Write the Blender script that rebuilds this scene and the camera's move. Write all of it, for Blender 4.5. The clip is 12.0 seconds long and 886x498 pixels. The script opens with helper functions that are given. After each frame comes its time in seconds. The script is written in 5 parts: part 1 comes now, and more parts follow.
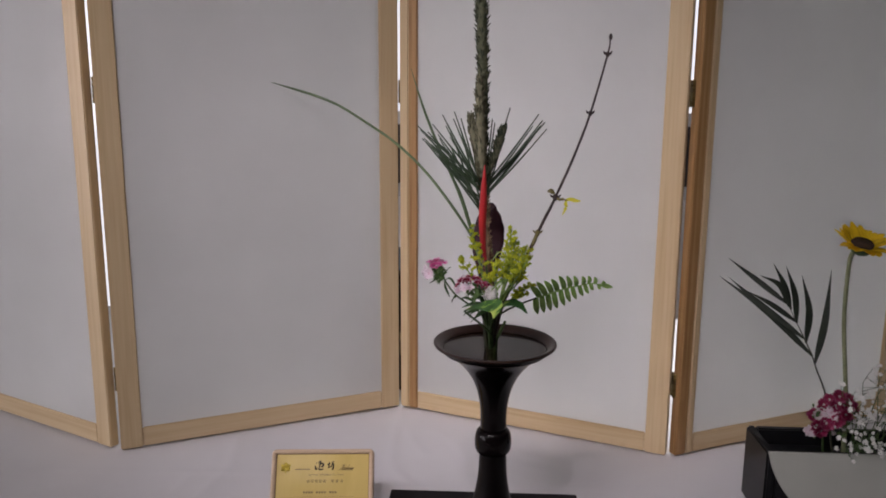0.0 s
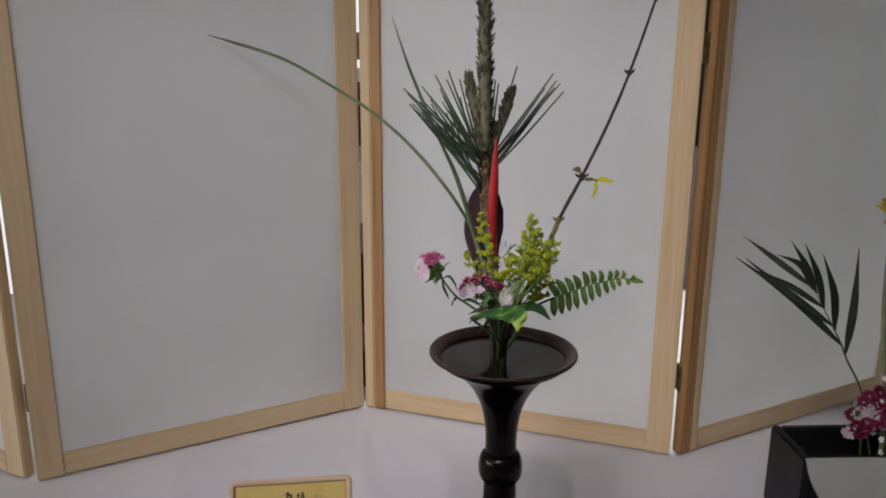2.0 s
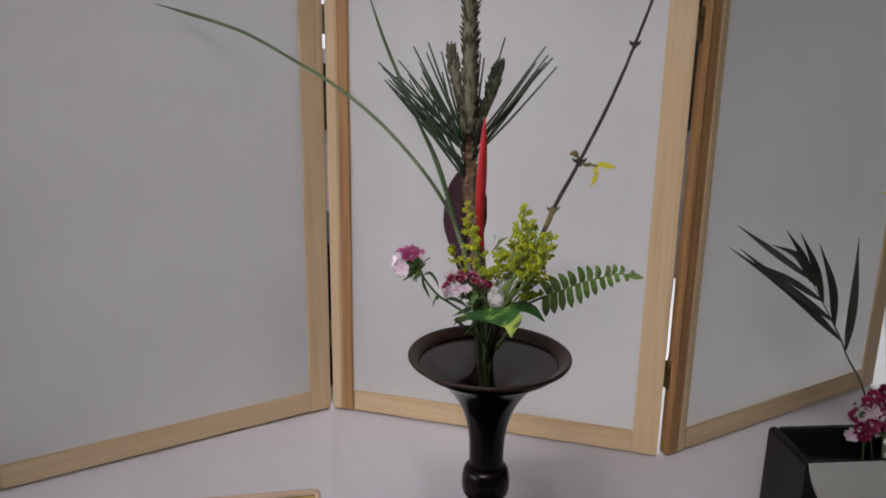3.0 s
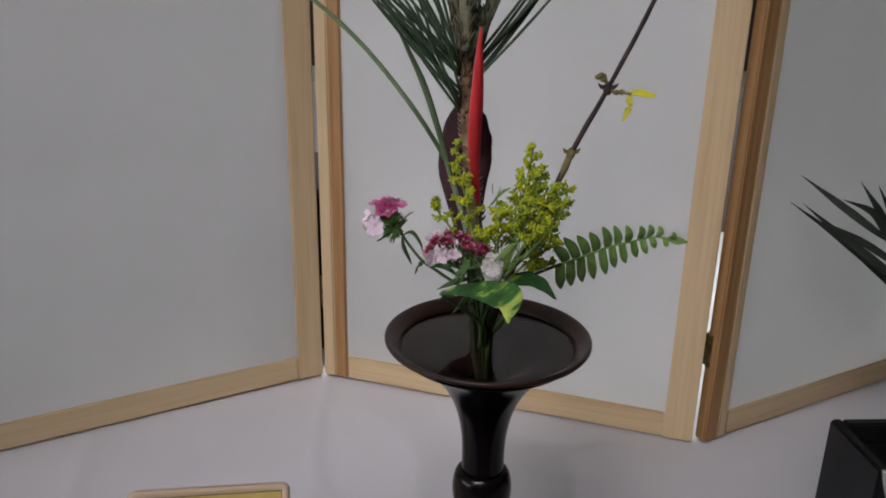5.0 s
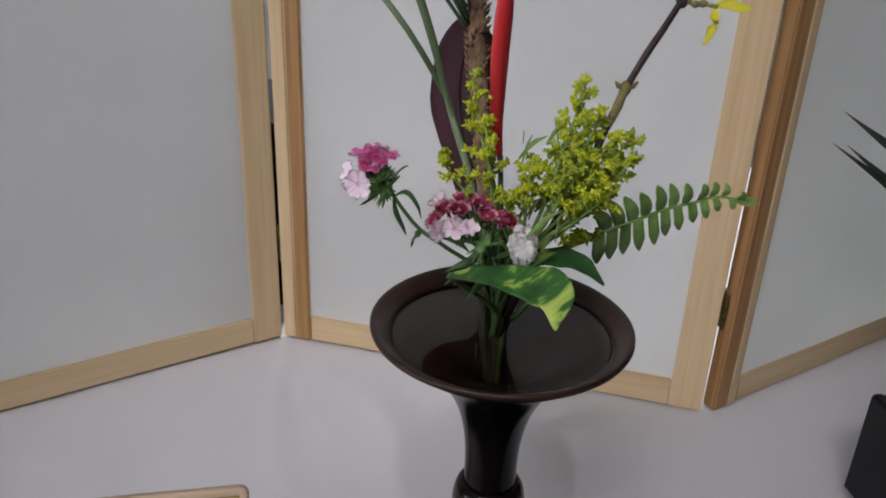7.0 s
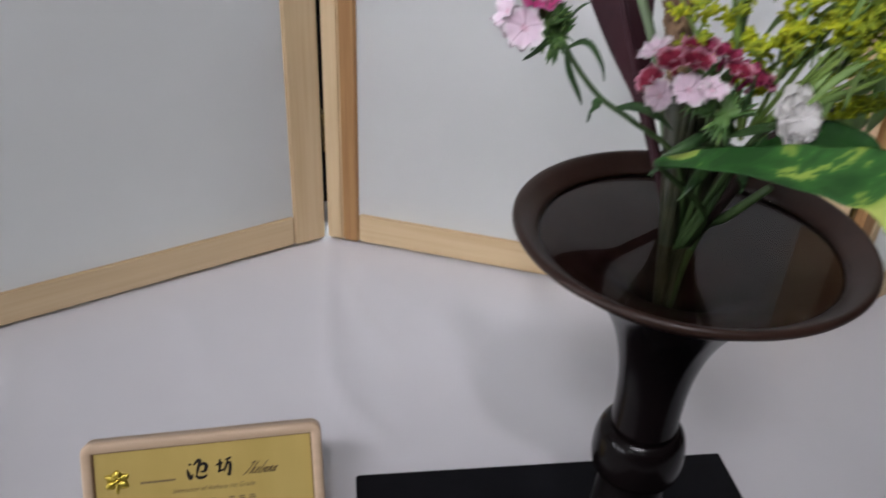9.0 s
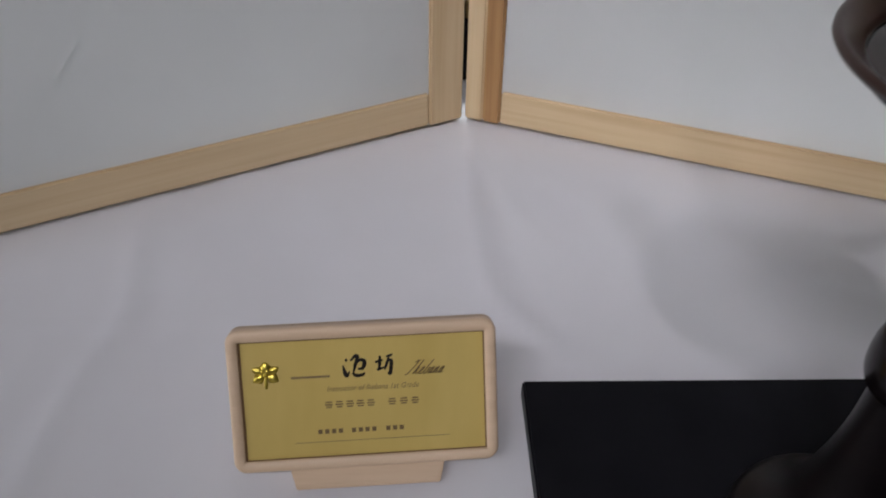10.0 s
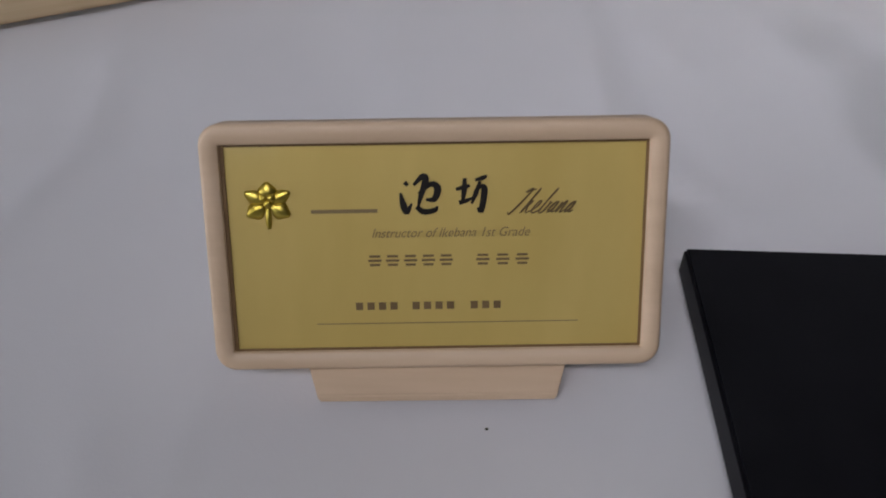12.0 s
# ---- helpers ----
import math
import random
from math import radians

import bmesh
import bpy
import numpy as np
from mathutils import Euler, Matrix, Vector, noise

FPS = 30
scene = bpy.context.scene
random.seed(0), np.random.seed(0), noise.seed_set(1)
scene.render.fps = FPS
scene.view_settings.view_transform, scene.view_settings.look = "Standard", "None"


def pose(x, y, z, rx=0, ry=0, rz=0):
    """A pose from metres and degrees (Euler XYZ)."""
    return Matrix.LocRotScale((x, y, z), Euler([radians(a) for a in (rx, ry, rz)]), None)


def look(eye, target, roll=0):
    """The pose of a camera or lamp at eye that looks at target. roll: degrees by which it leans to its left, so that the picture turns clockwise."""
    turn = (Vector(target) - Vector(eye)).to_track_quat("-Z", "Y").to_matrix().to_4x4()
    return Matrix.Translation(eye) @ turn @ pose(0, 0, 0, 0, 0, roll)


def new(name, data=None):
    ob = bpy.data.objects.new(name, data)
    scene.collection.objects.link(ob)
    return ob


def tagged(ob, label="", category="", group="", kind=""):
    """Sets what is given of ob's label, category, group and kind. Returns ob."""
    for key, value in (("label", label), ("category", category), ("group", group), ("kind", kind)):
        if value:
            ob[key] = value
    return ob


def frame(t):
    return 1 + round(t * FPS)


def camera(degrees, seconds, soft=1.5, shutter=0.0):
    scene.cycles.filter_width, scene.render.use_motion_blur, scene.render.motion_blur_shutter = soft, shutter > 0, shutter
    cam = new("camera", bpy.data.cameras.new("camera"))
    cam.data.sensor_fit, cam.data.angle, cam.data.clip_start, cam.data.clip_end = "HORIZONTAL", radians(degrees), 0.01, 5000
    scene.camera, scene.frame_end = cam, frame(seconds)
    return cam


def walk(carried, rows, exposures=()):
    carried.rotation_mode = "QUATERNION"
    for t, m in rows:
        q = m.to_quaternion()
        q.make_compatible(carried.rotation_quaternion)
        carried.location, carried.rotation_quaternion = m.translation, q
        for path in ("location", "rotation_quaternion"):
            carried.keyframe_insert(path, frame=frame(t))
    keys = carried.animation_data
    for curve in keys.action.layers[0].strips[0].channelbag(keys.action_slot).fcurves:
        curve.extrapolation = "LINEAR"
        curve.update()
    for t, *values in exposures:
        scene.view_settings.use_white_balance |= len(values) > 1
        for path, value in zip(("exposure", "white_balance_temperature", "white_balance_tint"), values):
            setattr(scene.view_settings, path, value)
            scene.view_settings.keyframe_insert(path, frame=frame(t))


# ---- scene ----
cam = camera(58.0, 12.0, soft=1.8, shutter=0.3)
PATH = [
    (0, (0.1252, 0.0472, 0.5514), (0.0098, 2.0056, 0.1622), 0.37),
    (0.5, (0.1222, 0.0762, 0.5462), (0.0027, 2.0303, 0.1369), 0.48),
    (1, (0.102, 0.1204, 0.544), (0.0202, 2.071, 0.1098), 0.44),
    (1.5, (0.0685, 0.1717, 0.5481), (0.0718, 2.1165, 0.0813), 0.17),
    (2, (0.0425, 0.2218, 0.5497), (0.1268, 2.1584, 0.0573), 0.35),
    (2.5, (0.0325, 0.2616, 0.5468), (0.1739, 2.1892, 0.0325), 0.82),
    (3, (0.0296, 0.3012, 0.5367), (0.2109, 2.222, 0.0098), 0.89),
    (5, (0.074, 0.4451, 0.5029), (0.1753, 2.3301, -0.1579), 1.11),
    (5.5, (0.0807, 0.4734, 0.4951), (0.1615, 2.35, -0.192), 0.49),
    (6, (0.0729, 0.5092, 0.4879), (0.1837, 2.3674, -0.2436), 0.15),
    (6.5, (0.0625, 0.5456, 0.483), (0.2282, 2.3749, -0.3083), 1.23),
    (8.5, (0.0205, 0.6514, 0.4444), (0.3288, 2.3852, -0.5038), 3.66),
    (9, (-0.0028, 0.684, 0.4208), (0.222, 2.3685, -0.6336), 2.84),
    (9.5, (-0.0399, 0.7133, 0.3896), (0.0832, 2.3435, -0.7625), 2.02),
    (10, (-0.0567, 0.7446, 0.3597), (-0.0273, 2.3057, -0.8901), 0.93),
    (10.5, (-0.0598, 0.7816, 0.3158), (-0.073, 2.2821, -1.0065), 1.45),
    (11, (-0.0648, 0.8096, 0.2727), (-0.109, 2.2881, -1.0734), 1.14),
    (11.5, (-0.0703, 0.8306, 0.2384), (-0.1434, 2.2863, -1.1311), 0.50),
    (12, (-0.0781, 0.8442, 0.2092), (-0.1635, 2.2927, -1.1672), -0.11),
]
EXPOSURES = [(0.0, -0.53, 6530, 18), (0.5, -0.53, 6510, 16), (1.0, -0.56, 6490, 12), (1.5, -0.59, 6480, 12), (3.0, -0.56, 6400, 14), (5.0, -0.65, 6310, 11), (6.5, -0.48, 6230, 10), (8.5, -0.37, 6150, 9), (9.5, -0.21, 6050, 9), (10.0, -0.43, 6060, 9), (10.5, -0.52, 6040, 9), (12.0, -0.54, 6000, 9)]
walk(cam, [(t, look(eye, target, roll)) for t, eye, target, roll in PATH], EXPOSURES)

# ---- light ----
ROOM_X, ROOM_Y, ROOM_Z = (-4.6, 4.2), (-3.6, 3.2), (-0.75, 2.05)
world = bpy.data.worlds.new("room_world")
world.use_nodes = True
world.node_tree.nodes["Background"].inputs["Color"].default_value = (0.93, 0.96, 1.0, 1)
world.node_tree.nodes["Background"].inputs["Strength"].default_value = 1.6
scene.world = world


def area_lamp(name, eye, target, size, size_y, power, color):
    data = bpy.data.lights.new(name, "AREA")
    data.shape, data.size, data.size_y, data.energy, data.color = "RECTANGLE", size, size_y, power, color
    lamp = new(name, data)
    lamp.matrix_basis = look(eye, target)
    return lamp


# daylight in the opening of the west window, the two long ceiling fittings, the row of small downlights
TUBES = ((-1.9, 13.0), (-0.45, 2.0))
TUBE_Y = (-2.3, -0.1)
DOWN_Y = -0.37
DOWNLIGHTS = (
    # x, power, aim, cone in degrees, size of the source
    (-0.11, 11.5, (0.0, 1.30, 0.21), 31, 0.035),
    (-0.58, 5.6, (-0.38, 1.02, 0.05), 38, 0.05),
    (0.42, 0.1, (0.37, 1.28, 0.30), 62, 0.05),
    (0.92, 2.2, (0.66, 1.34, 0.76), 26, 0.05),
)
area_lamp("window_daylight", (ROOM_X[0] + 0.08, -0.7, 0.75), (0.0, 0.3, 0.5), 3.6, 1.3, 74, (1.0, 0.95, 0.98))
# short unseen ceiling fitting, added to brighten the cloth behind the folding screen
REAR = (-0.35, 0.95, 1.75)
rear = area_lamp("ceiling_tube_light", ((REAR[0] + REAR[1]) / 2, REAR[2], 1.985), (0.3, 1.72, 0.0), 1.2, 0.18, 7.0, (0.97, 1.0, 0.95))
rear.data.spread = radians(42)
for x, power in TUBES:
    area_lamp("ceiling_tube_light", (x, sum(TUBE_Y) / 2, 1.985), (x + 0.7, 0.8, 0.0), 0.22, TUBE_Y[1] - TUBE_Y[0] - 0.1, power, (0.96, 1.0, 0.92))
for x, power, aim, cone, source in DOWNLIGHTS:
    data = bpy.data.lights.new("downlight", "SPOT")
    data.energy, data.color, data.shadow_soft_size = power * 4, (1.0, 0.91, 0.94), source
    data.spot_size, data.spot_blend = radians(cone), 0.9
    new("downlight", data).matrix_basis = look((x, DOWN_Y, 1.955), aim)

# unseen strip lamp, added to brighten the third leaf of the screen
FILL_STRIP = (-1.35, -0.25, -0.37, 1.93)
track = area_lamp("added_strip_light", ((FILL_STRIP[0] + FILL_STRIP[1]) / 2, FILL_STRIP[2], FILL_STRIP[3]), (0.16, 1.31, 0.24), 1.05, 0.10, 1.45, (1.0, 0.94, 0.98))
track.data.spread = radians(29)

# ---- materials ----
def material(name, color, rough=0.5, metal=0.0, **more):
    m = bpy.data.materials.new(name)
    m.use_nodes = True
    b = m.node_tree.nodes["Principled BSDF"]
    b.inputs["Base Color"].default_value = (*color, 1)
    b.inputs["Roughness"].default_value, b.inputs["Metallic"].default_value = rough, metal
    for key, value in more.items():
        b.inputs[key.replace("_", " ")].default_value = value
    return m


def node(m, kind, **values):
    n = m.node_tree.nodes.new(kind)
    for key, value in values.items():
        n.inputs[key.replace("_", " ")].default_value = value
    return n


def link(m, a, b):
    m.node_tree.links.new(a, b)


def ramp(m, source, stops):
    r = m.node_tree.nodes.new("ShaderNodeValToRGB")
    while len(r.color_ramp.elements) < len(stops):
        r.color_ramp.elements.new(0.5)
    for e, (at, color) in zip(r.color_ramp.elements, stops):
        e.position, e.color = at, (*color, 1)
    link(m, source, r.inputs[0])
    return r.outputs[0]


def coords(m, scale=(1, 1, 1), offset=None):
    t = m.node_tree.nodes.new("ShaderNodeTexCoord")
    mp = m.node_tree.nodes.new("ShaderNodeMapping")
    mp.inputs["Scale"].default_value = scale
    link(m, t.outputs["Object"], mp.inputs["Vector"])
    if offset:
        link(m, offset, mp.inputs["Location"])
    return mp.outputs[0]


def bump(m, height, strength, distance):
    b = node(m, "ShaderNodeBump", Strength=strength, Distance=distance)
    link(m, height, b.inputs["Height"])
    link(m, b.outputs[0], m.node_tree.nodes["Principled BSDF"].inputs["Normal"])


def shader(m):
    return m.node_tree.nodes["Principled BSDF"]


def noise_mat(name, stops, scale, rough=0.6, stretch=(1, 1, 1), detail=4.0, bumps=0.0, dist=0.001, island=False, **more):
    """Colour from noise between the stops, with a finer bump."""
    m = material(name, stops[0][1], rough, **more)
    n = node(m, "ShaderNodeTexNoise", Scale=scale, Detail=detail)
    link(m, coords(m, stretch), n.inputs["Vector"])
    source = n.outputs["Fac"]
    if island:
        g = m.node_tree.nodes.new("ShaderNodeNewGeometry")
        mix = m.node_tree.nodes.new("ShaderNodeMath")
        mix.operation = "MULTIPLY_ADD"
        link(m, g.outputs["Random Per Island"], mix.inputs[0])
        mix.inputs[1].default_value = 0.6
        half = m.node_tree.nodes.new("ShaderNodeMath")
        half.operation = "MULTIPLY"
        half.inputs[1].default_value = 0.4
        link(m, source, half.inputs[0])
        link(m, half.outputs[0], mix.inputs[2])
        source = mix.outputs[0]
    link(m, ramp(m, source, stops), shader(m).inputs["Base Color"])
    if bumps:
        n2 = node(m, "ShaderNodeTexNoise", Scale=scale * 4, Detail=5.0)
        link(m, coords(m, stretch), n2.inputs["Vector"])
        bump(m, n2.outputs["Fac"], bumps, dist)
    return m


def wood_mat(name, axis, stops):
    """Planed softwood: long grain lines along one local axis, broad heartwood bands, varied from piece to piece."""
    m = material(name, stops[0][1], 0.52)
    info = m.node_tree.nodes.new("ShaderNodeObjectInfo")
    off = m.node_tree.nodes.new("ShaderNodeVectorMath")
    off.operation = "SCALE"
    off.inputs[0].default_value = (7.3, 3.1, 5.7)
    link(m, info.outputs["Random"], off.inputs["Scale"])
    fine = [55, 55, 55]
    fine[axis] = 1.6
    band = [26, 26, 26]
    band[axis] = 0.7
    n1 = node(m, "ShaderNodeTexNoise", Scale=1.0, Detail=2.0, Distortion=0.6)
    link(m, coords(m, band, off.outputs[0]), n1.inputs["Vector"])
    n2 = node(m, "ShaderNodeTexNoise", Scale=4.0, Detail=3.0)
    link(m, coords(m, fine, off.outputs[0]), n2.inputs["Vector"])
    mix = m.node_tree.nodes.new("ShaderNodeMath")
    mix.operation = "MULTIPLY_ADD"
    link(m, n2.outputs["Fac"], mix.inputs[0])
    mix.inputs[1].default_value = 0.62
    sub = m.node_tree.nodes.new("ShaderNodeMath")
    sub.operation = "MULTIPLY"
    sub.inputs[1].default_value = 0.44
    link(m, n1.outputs["Fac"], sub.inputs[0])
    link(m, sub.outputs[0], mix.inputs[2])
    link(m, ramp(m, mix.outputs[0], stops), shader(m).inputs["Base Color"])
    bump(m, n2.outputs["Fac"], 0.12, 0.0006)
    return m


PINE = ((0.36, (0.63, 0.49, 0.30)), (0.52, (0.59, 0.445, 0.26)), (0.70, (0.52, 0.37, 0.205)))
pine_upright = wood_mat("pine_wood_upright", 2, PINE)
pine_heart = wood_mat("pine_heartwood", 2, ((0.36, (0.47, 0.29, 0.13)), (0.52, (0.38, 0.215, 0.085)), (0.70, (0.28, 0.14, 0.05))))
pine_level = wood_mat("pine_wood_level", 0, PINE)
paper = noise_mat("shoji_paper", ((0.3, (0.76, 0.76, 0.75)), (0.7, (0.82, 0.82, 0.81))), 5.0, 0.8, bumps=0.06, dist=0.001)
through_light = paper.node_tree.nodes.new("ShaderNodeBsdfTranslucent")
through_light.inputs["Color"].default_value = (0.80, 0.79, 0.79, 1)
both = paper.node_tree.nodes.new("ShaderNodeMixShader")
both.inputs[0].default_value = 0.01
link(paper, shader(paper).outputs[0], both.inputs[1])
link(paper, through_light.outputs[0], both.inputs[2])
link(paper, both.outputs[0], paper.node_tree.nodes["Material Output"].inputs["Surface"])
cloth_mat = noise_mat("white_cotton", ((0.3, (0.59, 0.58, 0.60)), (0.7, (0.65, 0.64, 0.66))), 4.0, 0.85, bumps=0.15, dist=0.001)
weave = node(cloth_mat, "ShaderNodeTexNoise", Scale=900.0, Detail=2.0)
link(cloth_mat, coords(cloth_mat), weave.inputs["Vector"])
bump(cloth_mat, weave.outputs["Fac"], 0.12, 0.0004)
shader(cloth_mat).inputs["Sheen Weight"].default_value = 0.15
brass = noise_mat("aged_brass", ((0.35, (0.12, 0.085, 0.035)), (0.7, (0.32, 0.23, 0.09))), 60.0, 0.45, metal=1.0)
steel = material("screw_steel", (0.55, 0.53, 0.5), 0.3, 1.0)
lacquer = noise_mat("black_bronze_glaze", ((0.35, (0.003, 0.0022, 0.0025)), (0.7, (0.006, 0.004, 0.004))), 40.0, 0.19, Specular_IOR_Level=0.20)
lacquer_foot = noise_mat("black_bronze_foot", ((0.35, (0.003, 0.0022, 0.0025)), (0.7, (0.006, 0.004, 0.004))), 40.0, 0.34, bumps=0.02, dist=0.0005, Specular_IOR_Level=0.16)
rim_brown = noise_mat("brown_bronze_rim", ((0.3, (0.020, 0.0095, 0.0065)), (0.7, (0.034, 0.017, 0.012))), 55.0, 0.36, bumps=0.05, dist=0.0004, Specular_IOR_Level=0.3)
basin_brown = noise_mat("dark_bronze_basin", ((0.3, (0.011, 0.0055, 0.0040)), (0.7, (0.020, 0.010, 0.0075))), 70.0, 0.5, Specular_IOR_Level=0.15)
water_mat = material("water", (0.50, 0.36, 0.30), 0.02, IOR=1.30, Transmission_Weight=1.0)
board_black = noise_mat("black_lacquer_board", ((0.3, (0.004, 0.004, 0.0055)), (0.7, (0.007, 0.007, 0.009))), 30.0, 0.40, bumps=0.03, dist=0.0004, Specular_IOR_Level=0.07)
holder_mat = noise_mat("pale_beech", ((0.3, (0.54, 0.395, 0.26)), (0.7, (0.61, 0.455, 0.31))), 30.0, 0.5, stretch=(0.4, 6, 6), bumps=0.05, dist=0.0004)
gold_card = noise_mat("gold_card", ((0.3, (0.56, 0.41, 0.115)), (0.7, (0.64, 0.48, 0.15))), 14.0, 0.42, stretch=(3, 0.6, 1), metal=0.25, Coat_Weight=0.5, Coat_Roughness=0.06)
gold_edge = material("card_edge_brown", (0.16, 0.09, 0.03), 0.6)
gold_foil = noise_mat("gold_foil", ((0.3, (0.42, 0.31, 0.04)), (0.7, (0.75, 0.60, 0.12))), 190.0, 0.36, metal=1.0)
ink = material("black_ink", (0.018, 0.014, 0.012), 0.5)
ink_brown = material("brown_ink", (0.15, 0.095, 0.035), 0.5)
ink_pale = material("faded_brown_ink", (0.21, 0.145, 0.06), 0.5)
bark = noise_mat("pine_bark", ((0.35, (0.09, 0.05, 0.028)), (0.55, (0.21, 0.13, 0.07)), (0.75, (0.30, 0.20, 0.11))), 160.0, 0.85, bumps=0.6, dist=0.002)
candle_green = noise_mat("pine_candle", ((0.35, (0.020, 0.029, 0.013)), (0.68, (0.052, 0.062, 0.030)), (0.92, (0.18, 0.17, 0.10))), 260.0, 0.8, island=True)
candle_pale = noise_mat("young_candle", ((0.3, (0.055, 0.058, 0.028)), (0.6, (0.115, 0.11, 0.060)), (0.8, (0.20, 0.19, 0.12))), 260.0, 0.8, island=True)
needle_green = noise_mat("pine_needle", ((0.3, (0.022, 0.045, 0.022)), (0.7, (0.05, 0.085, 0.04))), 80.0, 0.45)
iris_green = noise_mat("iris_leaf", ((0.3, (0.07, 0.12, 0.05)), (0.7, (0.15, 0.21, 0.10))), 30.0, 0.45, stretch=(1, 1, 0.2), bumps=0.1, dist=0.0004)
red_mat = noise_mat("red_leaf", ((0.3, (0.48, 0.018, 0.025)), (0.7, (0.66, 0.05, 0.05))), 60.0, 0.4, stretch=(1, 1, 0.1), bumps=0.08, dist=0.0004)
burgundy = noise_mat("burgundy_leaf", ((0.3, (0.022, 0.0055, 0.0085)), (0.7, (0.044, 0.012, 0.017))), 60.0, 0.55, stretch=(1, 1, 0.12), bumps=0.1, dist=0.0004, Specular_IOR_Level=0.2)
twig = noise_mat("forsythia_twig", ((0.3, (0.014, 0.0065, 0.007)), (0.6, (0.030, 0.014, 0.012)), (0.8, (0.08, 0.055, 0.024))), 120.0, 0.6, bumps=0.3, dist=0.0008)
bud_green = noise_mat("bud_scale", ((0.3, (0.10, 0.075, 0.03)), (0.7, (0.23, 0.20, 0.06))), 200.0, 0.7)
yellow_petal = noise_mat("yellow_petal", ((0.3, (0.62, 0.58, 0.02)), (0.7, (0.78, 0.72, 0.06))), 90.0, 0.5)
fern_green = noise_mat("fern_green", ((0.3, (0.17, 0.34, 0.07)), (0.7, (0.32, 0.50, 0.14))), 90.0, 0.36, bumps=0.15, dist=0.0005)
leaf_pale = noise_mat("pale_leaf", ((0.3, (0.15, 0.26, 0.06)), (0.7, (0.27, 0.40, 0.12))), 90.0, 0.45)
dark_stem = noise_mat("dark_stalk", ((0.3, (0.02, 0.025, 0.012)), (0.7, (0.05, 0.05, 0.025))), 120.0, 0.5)
stem_green = noise_mat("stem_green", ((0.3, (0.03, 0.06, 0.018)), (0.7, (0.07, 0.12, 0.035))), 70.0, 0.5)
sun_stem = noise_mat("sunflower_stem", ((0.3, (0.13, 0.145, 0.07)), (0.7, (0.20, 0.21, 0.11))), 70.0, 0.6)
leaf_dark = noise_mat("dark_foliage", ((0.3, (0.020, 0.055, 0.018)), (0.7, (0.06, 0.13, 0.035))), 90.0, 0.45)
branch_green = noise_mat("goldenrod_stalk", ((0.3, (0.18, 0.30, 0.06)), (0.7, (0.30, 0.42, 0.10))), 70.0, 0.5)
golden = noise_mat("goldenrod_bud", ((0.12, (0.34, 0.45, 0.02)), (0.40, (0.49, 0.57, 0.02)), (0.70, (0.64, 0.67, 0.02)), (0.97, (0.80, 0.81, 0.04))), 200.0, 0.55, island=True)
golden_green = noise_mat("goldenrod_young", ((0.12, (0.22, 0.32, 0.03)), (0.45, (0.36, 0.45, 0.03)), (0.8, (0.52, 0.57, 0.03))), 200.0, 0.55, island=True)
calyx_green = noise_mat("calyx_green", ((0.3, (0.055, 0.13, 0.03)), (0.7, (0.16, 0.27, 0.07))), 120.0, 0.5, island=True)
white_petal = noise_mat("white_petal", ((0.3, (0.91, 0.89, 0.88)), (0.7, (0.95, 0.94, 0.92))), 130.0, 0.6)
palm_green = noise_mat("palm_leaflet", ((0.3, (0.005, 0.009, 0.0045)), (0.7, (0.012, 0.018, 0.009))), 50.0, 0.5, stretch=(1, 1, 0.3), Specular_IOR_Level=0.2)
sun_yellow = noise_mat("sunflower_petal", ((0.3, (0.78, 0.52, 0.008)), (0.7, (0.92, 0.70, 0.015))), 70.0, 0.5)
sun_disc = noise_mat("sunflower_disc", ((0.3, (0.015, 0.008, 0.005)), (0.7, (0.06, 0.03, 0.012))), 300.0, 0.9, bumps=0.8, dist=0.002)
box_black = noise_mat("black_glaze_container", ((0.3, (0.007, 0.007, 0.008)), (0.7, (0.014, 0.014, 0.015))), 25.0, 0.3, bumps=0.02, dist=0.0005, Specular_IOR_Level=0.12)
panel_cream = noise_mat("cream_glaze", ((0.3, (0.42, 0.43, 0.39)), (0.7, (0.48, 0.49, 0.44))), 12.0, 0.35)
wall_paint = noise_mat("wall_paint", ((0.3, (0.70, 0.69, 0.67)), (0.7, (0.76, 0.75, 0.73))), 3.0, 0.85, bumps=0.1)
curtain = noise_mat("dark_curtain", ((0.3, (0.035, 0.03, 0.03)), (0.7, (0.06, 0.052, 0.05))), 3.0, 0.95, bumps=0.2)
floor_mat = noise_mat("floor_carpet", ((0.3, (0.07, 0.065, 0.06)), (0.7, (0.11, 0.10, 0.09))), 30.0, 0.95, bumps=0.4)
ceiling_mat = noise_mat("ceiling_board", ((0.3, (0.30, 0.30, 0.29)), (0.7, (0.36, 0.36, 0.35))), 8.0, 0.9)
frame_white = noise_mat("white_enamel", ((0.3, (0.72, 0.72, 0.70)), (0.7, (0.80, 0.80, 0.78))), 10.0, 0.4)
glow = material("lit_diffuser", (0.9, 0.9, 0.9), 0.5, Emission_Strength=3.0, Emission_Color=(0.98, 1.0, 0.96, 1))
glow_warm = material("lit_lamp_lens", (0.9, 0.9, 0.9), 0.5, Emission_Strength=25.0, Emission_Color=(1.0, 0.94, 0.92, 1))
glass = material("window_glass", (1, 1, 1), 0.0, IOR=1.45, Transmission_Weight=1.0)


